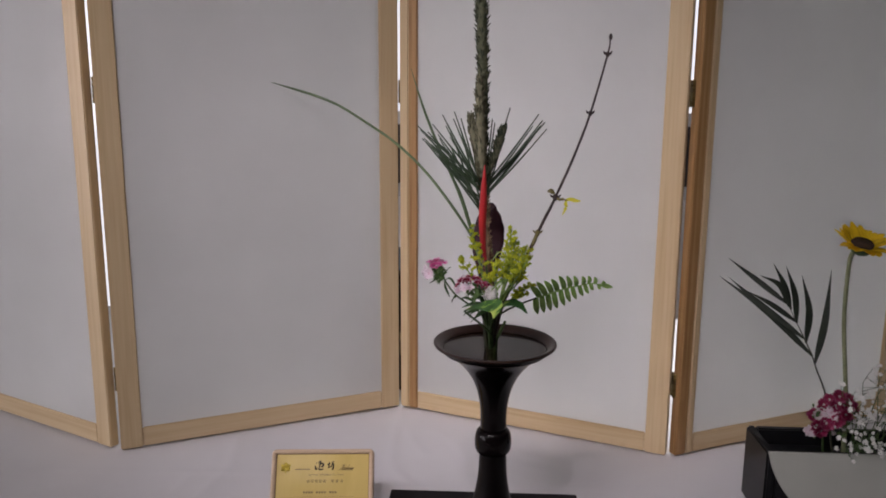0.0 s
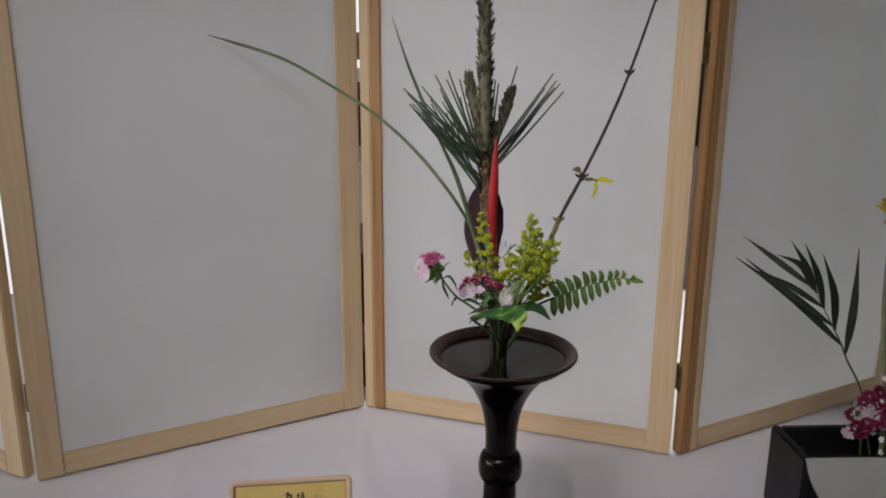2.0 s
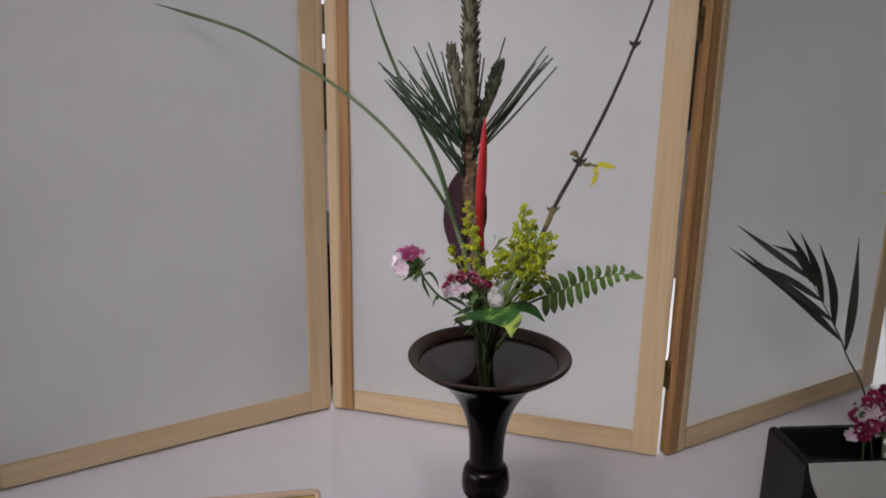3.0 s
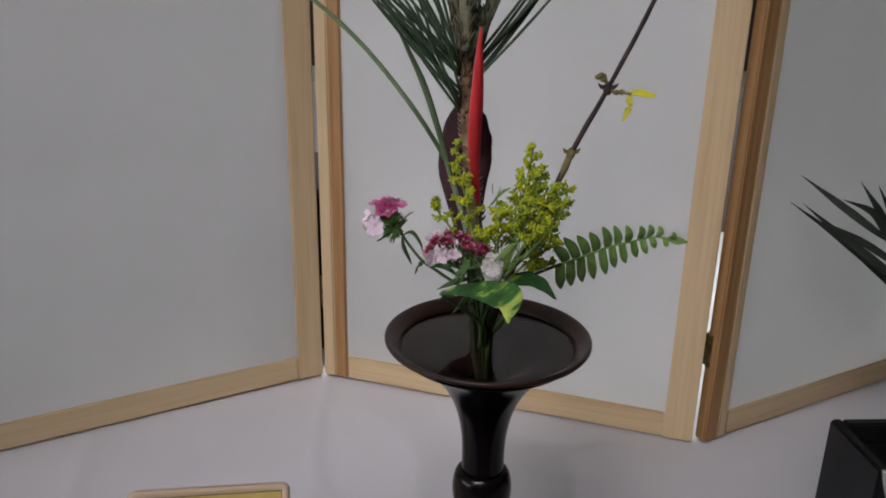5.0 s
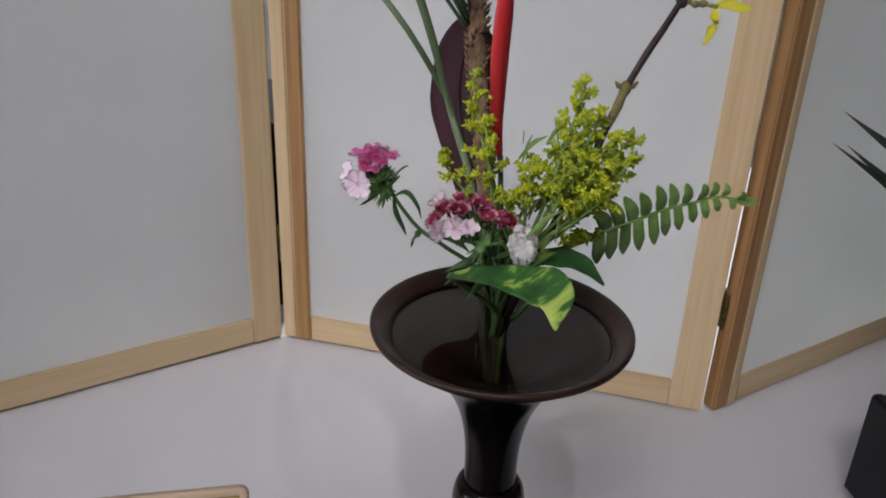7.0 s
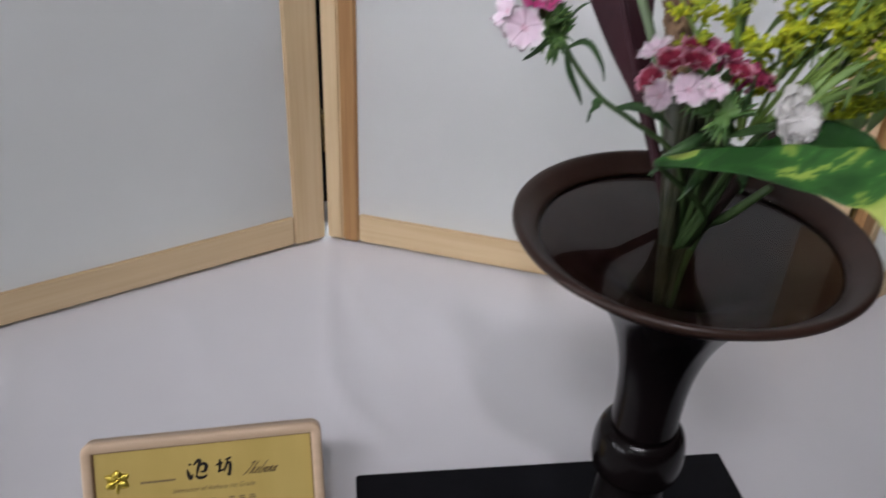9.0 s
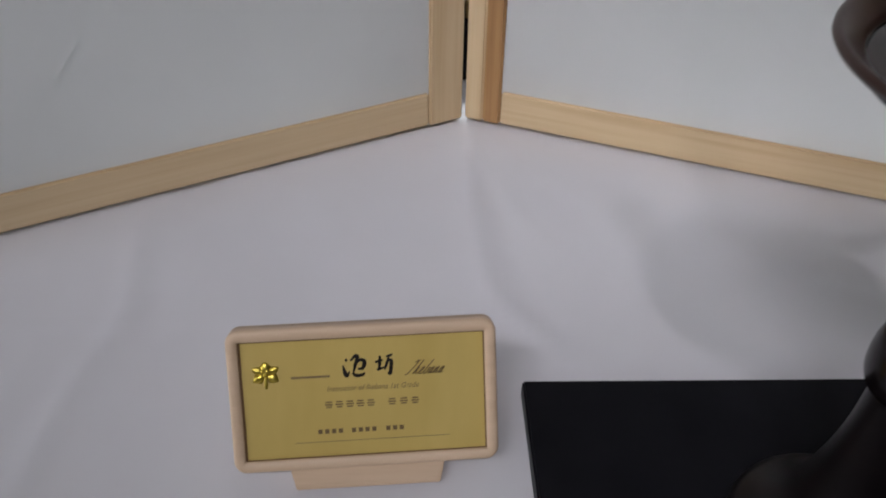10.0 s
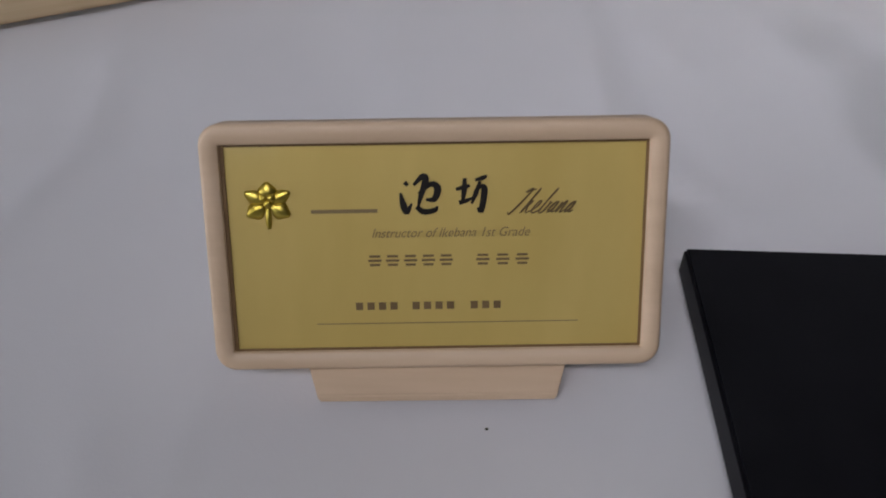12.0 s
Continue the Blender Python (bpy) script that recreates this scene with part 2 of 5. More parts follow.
def petal_mat(name, eye_color, body, edge, size):
    """A floret: pale eye, coloured ring, paler fringe, by the distance from its middle."""
    m = material(name, body, 0.6)
    t = m.node_tree.nodes.new("ShaderNodeTexCoord")
    l = m.node_tree.nodes.new("ShaderNodeVectorMath")
    l.operation = "LENGTH"
    link(m, t.outputs["Object"], l.inputs[0])
    n = node(m, "ShaderNodeTexNoise", Scale=420.0, Detail=3.0)
    link(m, t.outputs["Object"], n.inputs["Vector"])
    add = m.node_tree.nodes.new("ShaderNodeMath")
    add.operation = "MULTIPLY_ADD"
    link(m, l.outputs["Value"], add.inputs[0])
    add.inputs[1].default_value = 1.0 / size
    sub = m.node_tree.nodes.new("ShaderNodeMath")
    sub.operation = "MULTIPLY_ADD"
    link(m, n.outputs["Fac"], sub.inputs[0])
    sub.inputs[1].default_value, sub.inputs[2].default_value = 0.3, -0.15
    link(m, sub.outputs[0], add.inputs[2])
    link(m, ramp(m, add.outputs[0], ((0.10, eye_color), (0.26, body), (0.72, body), (0.95, edge))), shader(m).inputs["Base Color"])
    bump(m, n.outputs["Fac"], 0.25, 0.0006)
    return m


FLORET = 0.0085
pink_floret = petal_mat("pink_floret", (0.95, 0.72, 0.86), (0.92, 0.20, 0.56), (0.95, 0.55, 0.78), FLORET)
pale_floret = petal_mat("pale_pink_floret", (0.82, 0.58, 0.68), (0.89, 0.76, 0.84), (0.92, 0.86, 0.89), FLORET)
crimson_floret = petal_mat("crimson_floret", (0.55, 0.24, 0.32), (0.30, 0.018, 0.055), (0.72, 0.38, 0.48), FLORET)
magenta_floret = petal_mat("magenta_floret", (0.78, 0.70, 0.72), (0.36, 0.028, 0.10), (0.54, 0.12, 0.24), FLORET)



def thin(m, share):
    """Let a thin petal or leaf pass part of the light through."""
    t = m.node_tree.nodes.new("ShaderNodeBsdfTranslucent")
    mix = m.node_tree.nodes.new("ShaderNodeMixShader")
    mix.inputs[0].default_value = share
    for l in shader(m).inputs["Base Color"].links:
        link(m, l.from_socket, t.inputs["Color"])
    link(m, shader(m).outputs[0], mix.inputs[1])
    link(m, t.outputs[0], mix.inputs[2])
    link(m, mix.outputs[0], m.node_tree.nodes["Material Output"].inputs["Surface"])


for m in (pink_floret, pale_floret, crimson_floret, magenta_floret, white_petal, sun_yellow, yellow_petal, golden, golden_green):
    thin(m, 0.35)
for m in (fern_green, iris_green, red_mat, leaf_dark, leaf_pale):
    thin(m, 0.22)

variegated = material("variegated_leaf", (0.05, 0.12, 0.03), 0.5, Specular_IOR_Level=0.3)
vn = node(variegated, "ShaderNodeTexNoise", Scale=60.0, Detail=5.0, Distortion=0.5)
link(variegated, coords(variegated, (0.5, 1.0, 1.0)), vn.inputs["Vector"])
toward_tip = node(variegated, "ShaderNodeSeparateXYZ")
link(variegated, coords(variegated), toward_tip.inputs[0])
shift = variegated.node_tree.nodes.new("ShaderNodeMath")
shift.operation = "MULTIPLY_ADD"
shift.inputs[1].default_value = -1.5
link(variegated, toward_tip.outputs["Y"], shift.inputs[0])
blotch = variegated.node_tree.nodes.new("ShaderNodeMath")
link(variegated, vn.outputs["Fac"], blotch.inputs[0])
link(variegated, shift.outputs[0], blotch.inputs[1])
shift.inputs[2].default_value = -0.10
link(variegated, ramp(variegated, blotch.outputs[0], ((0.44, (0.016, 0.060, 0.012)), (0.54, (0.034, 0.115, 0.022)), (0.575, (0.23, 0.33, 0.055)), (0.72, (0.42, 0.49, 0.12)))), shader(variegated).inputs["Base Color"])
bump(variegated, vn.outputs["Fac"], 0.15, 0.001)


# ---- building ----
WORLD = {}


def thing(name, x, y, z, label, category, group="", rz=0.0, kind=""):
    ob = new(name)
    ob.empty_display_size = 0.02
    ob.matrix_basis = pose(x, y, z, 0, 0, rz)
    WORLD[ob] = ob.matrix_basis.copy()
    return tagged(ob, label, category, group, kind)


def part(name, bm, mat, parent, label="", smooth=True, local=False):
    """One mesh object under a thing or part. bm is in world metres, or in the parent's own with local=True."""
    if not local and parent is not None:
        bmesh.ops.transform(bm, matrix=WORLD[parent].inverted(), verts=bm.verts)
    bmesh.ops.recalc_face_normals(bm, faces=bm.faces)
    me = bpy.data.meshes.new(name)
    bm.to_mesh(me)
    bm.free()
    for p in me.polygons:
        p.use_smooth = smooth
    me.materials.append(mat)
    ob = new(name, me)
    if parent is not None:
        ob.parent = parent
        WORLD[ob] = WORLD[parent]
    else:
        WORLD[ob] = Matrix.Identity(4)
    return tagged(ob, label)


def piece(name, me, parent, m, label=""):
    """A part on shared mesh data, at the world pose m."""
    ob = new(name, me)
    ob.parent = parent
    ob.matrix_basis = WORLD[parent].inverted() @ m
    WORLD[ob] = m.copy()
    return tagged(ob, label)


def mesh_of(name, bm, mat, smooth=True):
    bmesh.ops.recalc_face_normals(bm, faces=bm.faces)
    me = bpy.data.meshes.new(name)
    bm.to_mesh(me)
    bm.free()
    for p in me.polygons:
        p.use_smooth = smooth
    me.materials.append(mat)
    return me


def block(x0, x1, y0, y1, z0, z1, bevel=0.0015, m=None, bm=None, segments=2):
    """A box with eased edges, in the frame m; added to bm when one is given."""
    one = bmesh.new()
    bmesh.ops.create_cube(one, size=1)
    bmesh.ops.transform(one, matrix=Matrix.LocRotScale(((x0 + x1) / 2, (y0 + y1) / 2, (z0 + z1) / 2), None, (x1 - x0, y1 - y0, z1 - z0)), verts=one.verts)
    if bevel:
        bmesh.ops.bevel(one, geom=one.edges[:], offset=bevel, segments=segments, affect="EDGES")
    if m is not None:
        bmesh.ops.transform(one, matrix=m, verts=one.verts)
    return joined(bm, one)


def joined(bm, one):
    if bm is None:
        return one
    me = bpy.data.meshes.new("scratch")
    one.to_mesh(me)
    one.free()
    bm.from_mesh(me)
    bpy.data.meshes.remove(me)
    return bm


def glide(points, n):
    """n places on a smooth line through the points, by even steps."""
    p = [Vector(q) for q in points]
    p = [2 * p[0] - p[1]] + p + [2 * p[-1] - p[-2]]
    out = []
    for i in range(n):
        u = i / (n - 1) * (len(p) - 3)
        k = min(int(u), len(p) - 4)
        t = u - k
        a, b, c, d = p[k:k + 4]
        out.append(0.5 * (2 * b + (c - a) * t + (2 * a - 5 * b + 4 * c - d) * t * t + (3 * b - a - 3 * c + d) * t ** 3))
    return out


def tube(points, radii, n=16, sides=8, bm=None, rough=0.0):
    """A round stalk along the points with radii that run along it."""
    bm = bm or bmesh.new()
    line = glide(points, n)
    rings = []
    up = Vector((0.3, 1, 0.1))
    for i, c in enumerate(line):
        d = (line[min(i + 1, n - 1)] - line[max(i - 1, 0)]).normalized()
        a = d.cross(up).normalized()
        b = d.cross(a)
        u = i / (n - 1) * (len(radii) - 1)
        k = min(int(u), len(radii) - 2)
        r = radii[k] + (radii[k + 1] - radii[k]) * (u - k)
        rings.append([bm.verts.new(c + (a * math.cos(s) + b * math.sin(s)) * r * (1 + rough * random.uniform(-1, 1))) for s in (2 * math.pi * j / sides for j in range(sides))])
    for r0, r1 in zip(rings, rings[1:]):
        for j in range(sides):
            bm.faces.new((r0[j], r0[(j + 1) % sides], r1[(j + 1) % sides], r1[j]))
    bm.faces.new(rings[0]), bm.faces.new(rings[-1])
    return bm


def blade(points, widths, side, n=18, across=6, cup=0.15, thick=0.0005, wave=0.0, bm=None, twist=0.0):
    """A leaf along the points: widths run along it, side is its breadth, cup folds it up along the midrib."""
    bm = bm or bmesh.new()
    line = glide(points, n)
    side = Vector(side).normalized()
    top, low = [], []
    for i, c in enumerate(line):
        d = (line[min(i + 1, n - 1)] - line[max(i - 1, 0)]).normalized()
        s = (side - d * side.dot(d)).normalized()
        s = Matrix.Rotation(twist * i / (n - 1), 3, d) @ s
        nor = d.cross(s)
        u = i / (n - 1) * (len(widths) - 1)
        k = min(int(u), len(widths) - 2)
        w = max(widths[k] + (widths[k + 1] - widths[k]) * (u - k), 0.0003)
        row_a, row_b = [], []
        for j in range(across + 1):
            v = j / across * 2 - 1
            h = cup * w * abs(v) ** 1.5 + wave * w * math.sin(i * 0.9 + v * 2) * abs(v)
            q = c + s * (w * v / 2) + nor * h
            edge = thick * (1 - 0.7 * abs(v))
            row_a.append(bm.verts.new(q + nor * edge))
            row_b.append(bm.verts.new(q - nor * edge))
        top.append(row_a), low.append(row_b)
    for i in range(n - 1):
        for j in range(across):
            bm.faces.new((top[i][j], top[i][j + 1], top[i + 1][j + 1], top[i + 1][j]))
            bm.faces.new((low[i][j], low[i + 1][j], low[i + 1][j + 1], low[i][j + 1]))
        bm.faces.new((top[i][0], top[i + 1][0], low[i + 1][0], low[i][0]))
        bm.faces.new((top[i][across], low[i][across], low[i + 1][across], top[i + 1][across]))
    for i in (0, n - 1):
        for j in range(across):
            bm.faces.new((top[i][j], top[i][j + 1], low[i][j + 1], low[i][j]))
    return bm


def lathe(profile, sides=64, x=0.0, y=0.0, closed=False, bm=None):
    """A turned form: profile of (radius, height)."""
    bm = bm or bmesh.new()
    rings = []
    for r, z in profile:
        rings.append([bm.verts.new((x + r * math.cos(2 * math.pi * j / sides), y + r * math.sin(2 * math.pi * j / sides), z)) for j in range(sides)])
    pairs = list(zip(rings, rings[1:])) + ([(rings[-1], rings[0])] if closed else [])
    for r0, r1 in pairs:
        for j in range(sides):
            bm.faces.new((r0[j], r0[(j + 1) % sides], r1[(j + 1) % sides], r1[j]))
    if not closed:
        bm.faces.new(rings[0]), bm.faces.new(rings[-1])
    return bm


def smooth_profile(points, n):
    return [(max(v.x, 0.0002), v.y) for v in glide([(r, z, 0) for r, z in points], n)]


def bead(bm, place, r, stretch=(1, 1, 1), subdiv=1, turn=None):
    m = Matrix.LocRotScale(place, turn, Vector(stretch) * r)
    bmesh.ops.create_icosphere(bm, subdivisions=subdiv, radius=1, matrix=m)


def facing(place, way, spin=0.0, size=1.0):
    """A pose whose z points along way."""
    q = Vector(way).to_track_quat("Z", "Y")
    return Matrix.Translation(place) @ q.to_matrix().to_4x4() @ Matrix.Rotation(spin, 4, "Z") @ Matrix.Scale(size, 4)


def floret_mesh(name, mat, petals=5, r=FLORET, fringe=0.17, cup=0.25, seed=1):
    """An open floret of notched, fringed petals round a short tube."""
    rng = random.Random(seed)
    bm = bmesh.new()
    for k in range(petals):
        a0 = 2 * math.pi * k / petals
        rows = []
        for i in range(6):
            u = i / 5
            row = []
            for j in range(9):
                v = j / 4 - 1
                half = 0.55 + 0.25 * u
                rr = r * (0.08 + 0.92 * u) * (1 + (rng.uniform(-fringe, fringe) - 0.12 * v * v if i == 5 else 0))
                a = a0 + v * half
                z = r * (cup * u * u + 0.16 * math.sin(v * 6 + 2 * k) * u ** 3 + 0.06 * v * v * u - 0.03 * abs(v) * u + 0.012 * k)
                row.append(bm.verts.new((rr * math.cos(a), rr * math.sin(a), z)))
            rows.append(row)
        for i in range(5):
            for j in range(8):
                bm.faces.new((rows[i][j], rows[i][j + 1], rows[i + 1][j + 1], rows[i + 1][j]))
    ext = bmesh.ops.solidify(bm, geom=bm.faces[:], thickness=0.00025)
    tube([(0, 0, 0.0002), (0, 0, -r * 0.5), (0, 0, -r * 1.2)], [r * 0.12, r * 0.14, r * 0.16], 4, 6, bm)
    return mesh_of(name, bm, mat)


# ---- the room ----
def structure(name, bm, mat, label="", smooth=False):
    return tagged(part(name, bm, mat, None, label, smooth), kind="structure")


(X0, X1), (Y0, Y1), (Z0, Z1) = ROOM_X, ROOM_Y, ROOM_Z
structure("floor", block(X0, X1, Y0, Y1, Z0 - 0.1, Z0, 0), floor_mat, "dark grey carpet floor of the exhibition room")
structure("ceiling", block(X0 - 0.1, X1 + 0.1, Y0 - 0.1, Y1 + 0.1, Z1, Z1 + 0.1, 0), ceiling_mat, "pale ceiling boards")
# a tall window and a lower one side by side in the far wall
BACK_WINDOWS = (("window_2", (-2.6, -1.0), (-0.55, 1.75)), ("window_3", (-0.85, 1.12), (0.42, 1.75)))
north = block(X0, BACK_WINDOWS[0][1][0], Y1, Y1 + 0.1, Z0, Z1, 0)
block(BACK_WINDOWS[0][1][1], BACK_WINDOWS[1][1][0], Y1, Y1 + 0.1, Z0, Z1, 0, bm=north)
block(BACK_WINDOWS[1][1][1], X1, Y1, Y1 + 0.1, Z0, Z1, 0, bm=north)
for name, wx, wz in BACK_WINDOWS:
    block(*wx, Y1, Y1 + 0.1, Z0, wz[0], 0, bm=north)
    block(*wx, Y1, Y1 + 0.1, wz[1], Z1, 0, bm=north)
structure("wall_north", north, curtain, "dark wall with two bright windows behind the folding screen")
for name, wx, wz in BACK_WINDOWS:
    back_window = thing(name, sum(wx) / 2, Y1 + 0.05, sum(wz) / 2, "bright white-framed window behind the folding screen", "window", kind="structure")
    for piece_name, x0, x1, z0, z1 in (("jamb", wx[0], wx[0] + 0.05, *wz), ("jamb", wx[1] - 0.05, wx[1], *wz), ("sill", *wx, wz[0], wz[0] + 0.05), ("head", *wx, wz[1] - 0.05, wz[1])):
        inset = 0.0 if piece_name in ("sill", "head") else 0.051
        part(piece_name, block(x0, x1, Y1 + 0.02, Y1 + 0.08, z0 + inset, z1 - inset, 0.003), frame_white, back_window, smooth=False)
    pane = part("pane", block(wx[0] + 0.051, wx[1] - 0.051, Y1 + 0.048, Y1 + 0.053, wz[0] + 0.051, wz[1] - 0.051, 0), glass, back_window, "clear glass", smooth=False)
    pane.visible_shadow = False
structure("wall_south", block(X0, X1, Y0 - 0.1, Y0, Z0, Z1, 0), curtain, "dark curtained wall across the room")
structure("wall_east", block(X1, X1 + 0.1, Y0, Y1, Z0, Z1, 0), curtain, "dark side wall")
WIN_Y, WIN_Z = (-2.6, 1.2), (0.0, 1.5)
west = block(X0 - 0.1, X0, Y0, WIN_Y[0], Z0, Z1, 0)
block(X0 - 0.1, X0, WIN_Y[1], Y1, Z0, Z1, 0, bm=west)
block(X0 - 0.1, X0, WIN_Y[0], WIN_Y[1], Z0, WIN_Z[0], 0, bm=west)
block(X0 - 0.1, X0, WIN_Y[0], WIN_Y[1], WIN_Z[1], Z1, 0, bm=west)
structure("wall_west", west, wall_paint, "white painted wall with a wide window")
window = thing("window_1", X0 - 0.05, -0.7, 0.75, "wide white-framed window letting in daylight", "window", kind="structure")
for name, y0, y1, z0, z1 in (("jamb", WIN_Y[0], WIN_Y[0] + 0.05, *WIN_Z), ("jamb", WIN_Y[1] - 0.05, WIN_Y[1], *WIN_Z), ("mullion", -0.72, -0.68, *WIN_Z), ("sill", *WIN_Y, WIN_Z[0], WIN_Z[0] + 0.05), ("head", *WIN_Y, WIN_Z[1] - 0.05, WIN_Z[1])):
    inset = 0.0 if name in ("sill", "head") else 0.051
    part(name, block(X0 - 0.09, X0 - 0.03, y0, y1, z0 + inset, z1 - inset, 0.003), frame_white, window, smooth=False)
pane = part("pane", block(X0 - 0.063, X0 - 0.058, WIN_Y[0] + 0.051, WIN_Y[1] - 0.051, WIN_Z[0] + 0.051, WIN_Z[1] - 0.051, 0), glass, window, "clear glass", smooth=False)
pane.visible_shadow = False

for x, power in TUBES:
    fitting = thing("ceiling_light", x, sum(TUBE_Y) / 2, Z1 - 0.001, "long white ceiling light with a lit diffuser", "ceiling light", "ceiling lights")
    part("housing", block(x - 0.14, x + 0.14, *TUBE_Y, Z1 - 0.05, Z1 - 0.001, 0.004), frame_white, fitting, smooth=False)
    part("diffuser", block(x - 0.115, x + 0.115, TUBE_Y[0] + 0.03, TUBE_Y[1] - 0.03, Z1 - 0.062, Z1 - 0.051, 0.004), glow, fitting, "lit white diffuser", smooth=False)
# housing and lit diffuser of the added rear lamp, out of sight
fitting = thing("ceiling_light", (REAR[0] + REAR[1]) / 2, REAR[2], Z1 - 0.001, "short white ceiling light, unseen, added behind the folding screen", "ceiling light", "ceiling lights")
part("housing", block(REAR[0] - 0.08, REAR[1] + 0.08, REAR[2] - 0.12, REAR[2] + 0.12, Z1 - 0.05, Z1 - 0.001, 0.004), frame_white, fitting, smooth=False)
part("diffuser", block(REAR[0] - 0.05, REAR[1] + 0.05, REAR[2] - 0.095, REAR[2] + 0.095, Z1 - 0.062, Z1 - 0.051, 0.004), glow, fitting, "lit white diffuser", smooth=False)
# housing round the added, unseen strip lamp
strip = thing("added_strip_light", (FILL_STRIP[0] + FILL_STRIP[1]) / 2, FILL_STRIP[2], Z1 - 0.001, "long white strip light, unseen, added to brighten the screen's third leaf", "track light")
part("housing", block(FILL_STRIP[0], FILL_STRIP[1], FILL_STRIP[2] - 0.05, FILL_STRIP[2] + 0.05, FILL_STRIP[3] + 0.045, Z1 - 0.001, 0.004), frame_white, strip, smooth=False)
for x, power, aim, cone, source in DOWNLIGHTS:
    spot = thing("ceiling_downlight", x, DOWN_Y, Z1 - 0.001, "small lit downlight on the ceiling", "downlight", "row of downlights")
    part("ring", lathe([(0.060, Z1 - 0.001), (0.062, Z1 - 0.02), (0.056, Z1 - 0.03), (0.045, Z1 - 0.028), (0.043, Z1 - 0.008)], 32, x, DOWN_Y), frame_white, spot)
    part("lens", lathe([(0.041, Z1 - 0.03), (0.041, Z1 - 0.036), (0.03, Z1 - 0.040)], 24, x, DOWN_Y), glow_warm, spot, "lit lens")

# ---- table and cloth ----
TX0, TX1, TY0, TY1 = -1.15, 1.45, 0.57, 2.0
table = thing("display_table", 0.15, 1.32, Z0, "long display table hidden under a white cloth", "table")
part("tabletop", block(TX0 + 0.01, TX1 - 0.01, TY0 + 0.01, TY1 - 0.01, -0.034, -0.007, 0.003), pine_level, table, smooth=False)
for x in (TX0 + 0.08, TX1 - 0.08):
    for y in (TY0 + 0.08, TY1 - 0.08):
        part("leg", block(x - 0.025, x + 0.025, y - 0.025, y + 0.025, Z0, -0.034, 0.003), steel, table, smooth=False)


def ridge(x, y, line, width):
    """How near a place lies to a crease through the points of line."""
    best = 9.0
    for (ax, ay), (bx, by) in zip(line, line[1:]):
        t = max(0.0, min(1.0, ((x - ax) * (bx - ax) + (y - ay) * (by - ay)) / ((bx - ax) ** 2 + (by - ay) ** 2)))
        best = min(best, math.hypot(x - ax - t * (bx - ax), y - ay - t * (by - ay)))
    return math.exp(-(best / width) ** 2)


CREASES = (
    # height, width, line
    (0.0030, 0.0075, ((-0.026, 1.378), (-0.025, 1.252), (-0.020, 1.168), (-0.007, 1.136), (0.03, 1.09))),
    (-0.0016, 0.010, ((-0.012, 1.36), (-0.008, 1.25), (0.002, 1.17), (0.02, 1.12))),
    (0.0022, 0.006, ((-0.020, 1.36), (-0.016, 1.332), (0.004, 1.253), (0.030, 1.20))),
    (0.0026, 0.008, ((-0.275, 1.36), (-0.273, 1.222), (-0.257, 1.133), (-0.270, 1.06), (-0.285, 0.88))),
    (-0.0014, 0.012, ((-0.246, 1.30), (-0.240, 1.19), (-0.232, 1.10))),
    (0.0019, 0.0045, ((-0.60, 1.104), (-0.305, 1.115), (-0.194, 1.121), (-0.10, 1.112), (-0.01, 1.089), (0.07, 1.093), (0.40, 1.112))),
    (0.0022, 0.011, ((-0.115, 1.175), (-0.145, 1.26), (-0.215, 1.30))),
    (0.0022, 0.010, ((0.12, 1.26), (0.18, 1.19), (0.27, 1.15))),
    (0.0020, 0.009, ((0.35, 1.19), (0.32, 1.05), (0.36, 0.86))),
    (0.0018, 0.009, ((-0.20, 0.985), (-0.18, 0.91), (-0.14, 0.84))),
    (0.0016, 0.006, ((-0.305, 1.108), (-0.315, 1.02), (-0.335, 0.93))),
    (-0.0014, 0.014, ((-0.40, 1.16), (-0.36, 1.04), (-0.38, 0.90))),
    (0.0015, 0.007, ((0.03, 1.30), (0.075, 1.25), (0.10, 1.18))),
    (0.0014, 0.006, ((-0.165, 1.00), (-0.172, 0.93), (-0.200, 0.86))),
)


def cloth_height(x, y):
    h = 0.0011 * noise.noise((x * 3.1, y * 3.1, 0.3)) + 0.0009 * noise.noise((x * 8.0, y * 6.0, 2.3)) + 0.00035 * noise.noise((x * 26.0, y * 19.0, 5.1)) - 0.0033
    for size, width, line in CREASES:
        h += 0.46 * size * ridge(x, y, line, width)
    return max(min(h, -0.0002), -0.0062)


cloth = thing("tablecloth", 0.15, 1.32, -0.004, "white cotton tablecloth with pressed folds over the table", "tablecloth")
bm = bmesh.new()
# finer rows and columns where the display stands
xs = [TX0 + 0.05 * i for i in range(12)] + [-0.55 + 0.0065 * i for i in range(170)] + [0.56 + (TX1 - 0.56) * i / 18 for i in range(19)]
ys = [TY0 + 0.025 * i for i in range(10)] + [0.83 + 0.0065 * i for i in range(92)] + [1.435 + (TY1 - 1.435) * i / 12 for i in range(13)]
grid = [[bm.verts.new((x, y, cloth_height(x, y))) for x in xs] for y in ys]
for r0, r1 in zip(grid, grid[1:]):
    for i in range(len(xs) - 1):
        bm.faces.new((r0[i], r0[i + 1], r1[i + 1], r1[i]))
rim_line = grid[0] + [r[-1] for r in grid[1:]] + grid[-1][-2::-1] + [r[0] for r in grid[-2:0:-1]]
last = rim_line
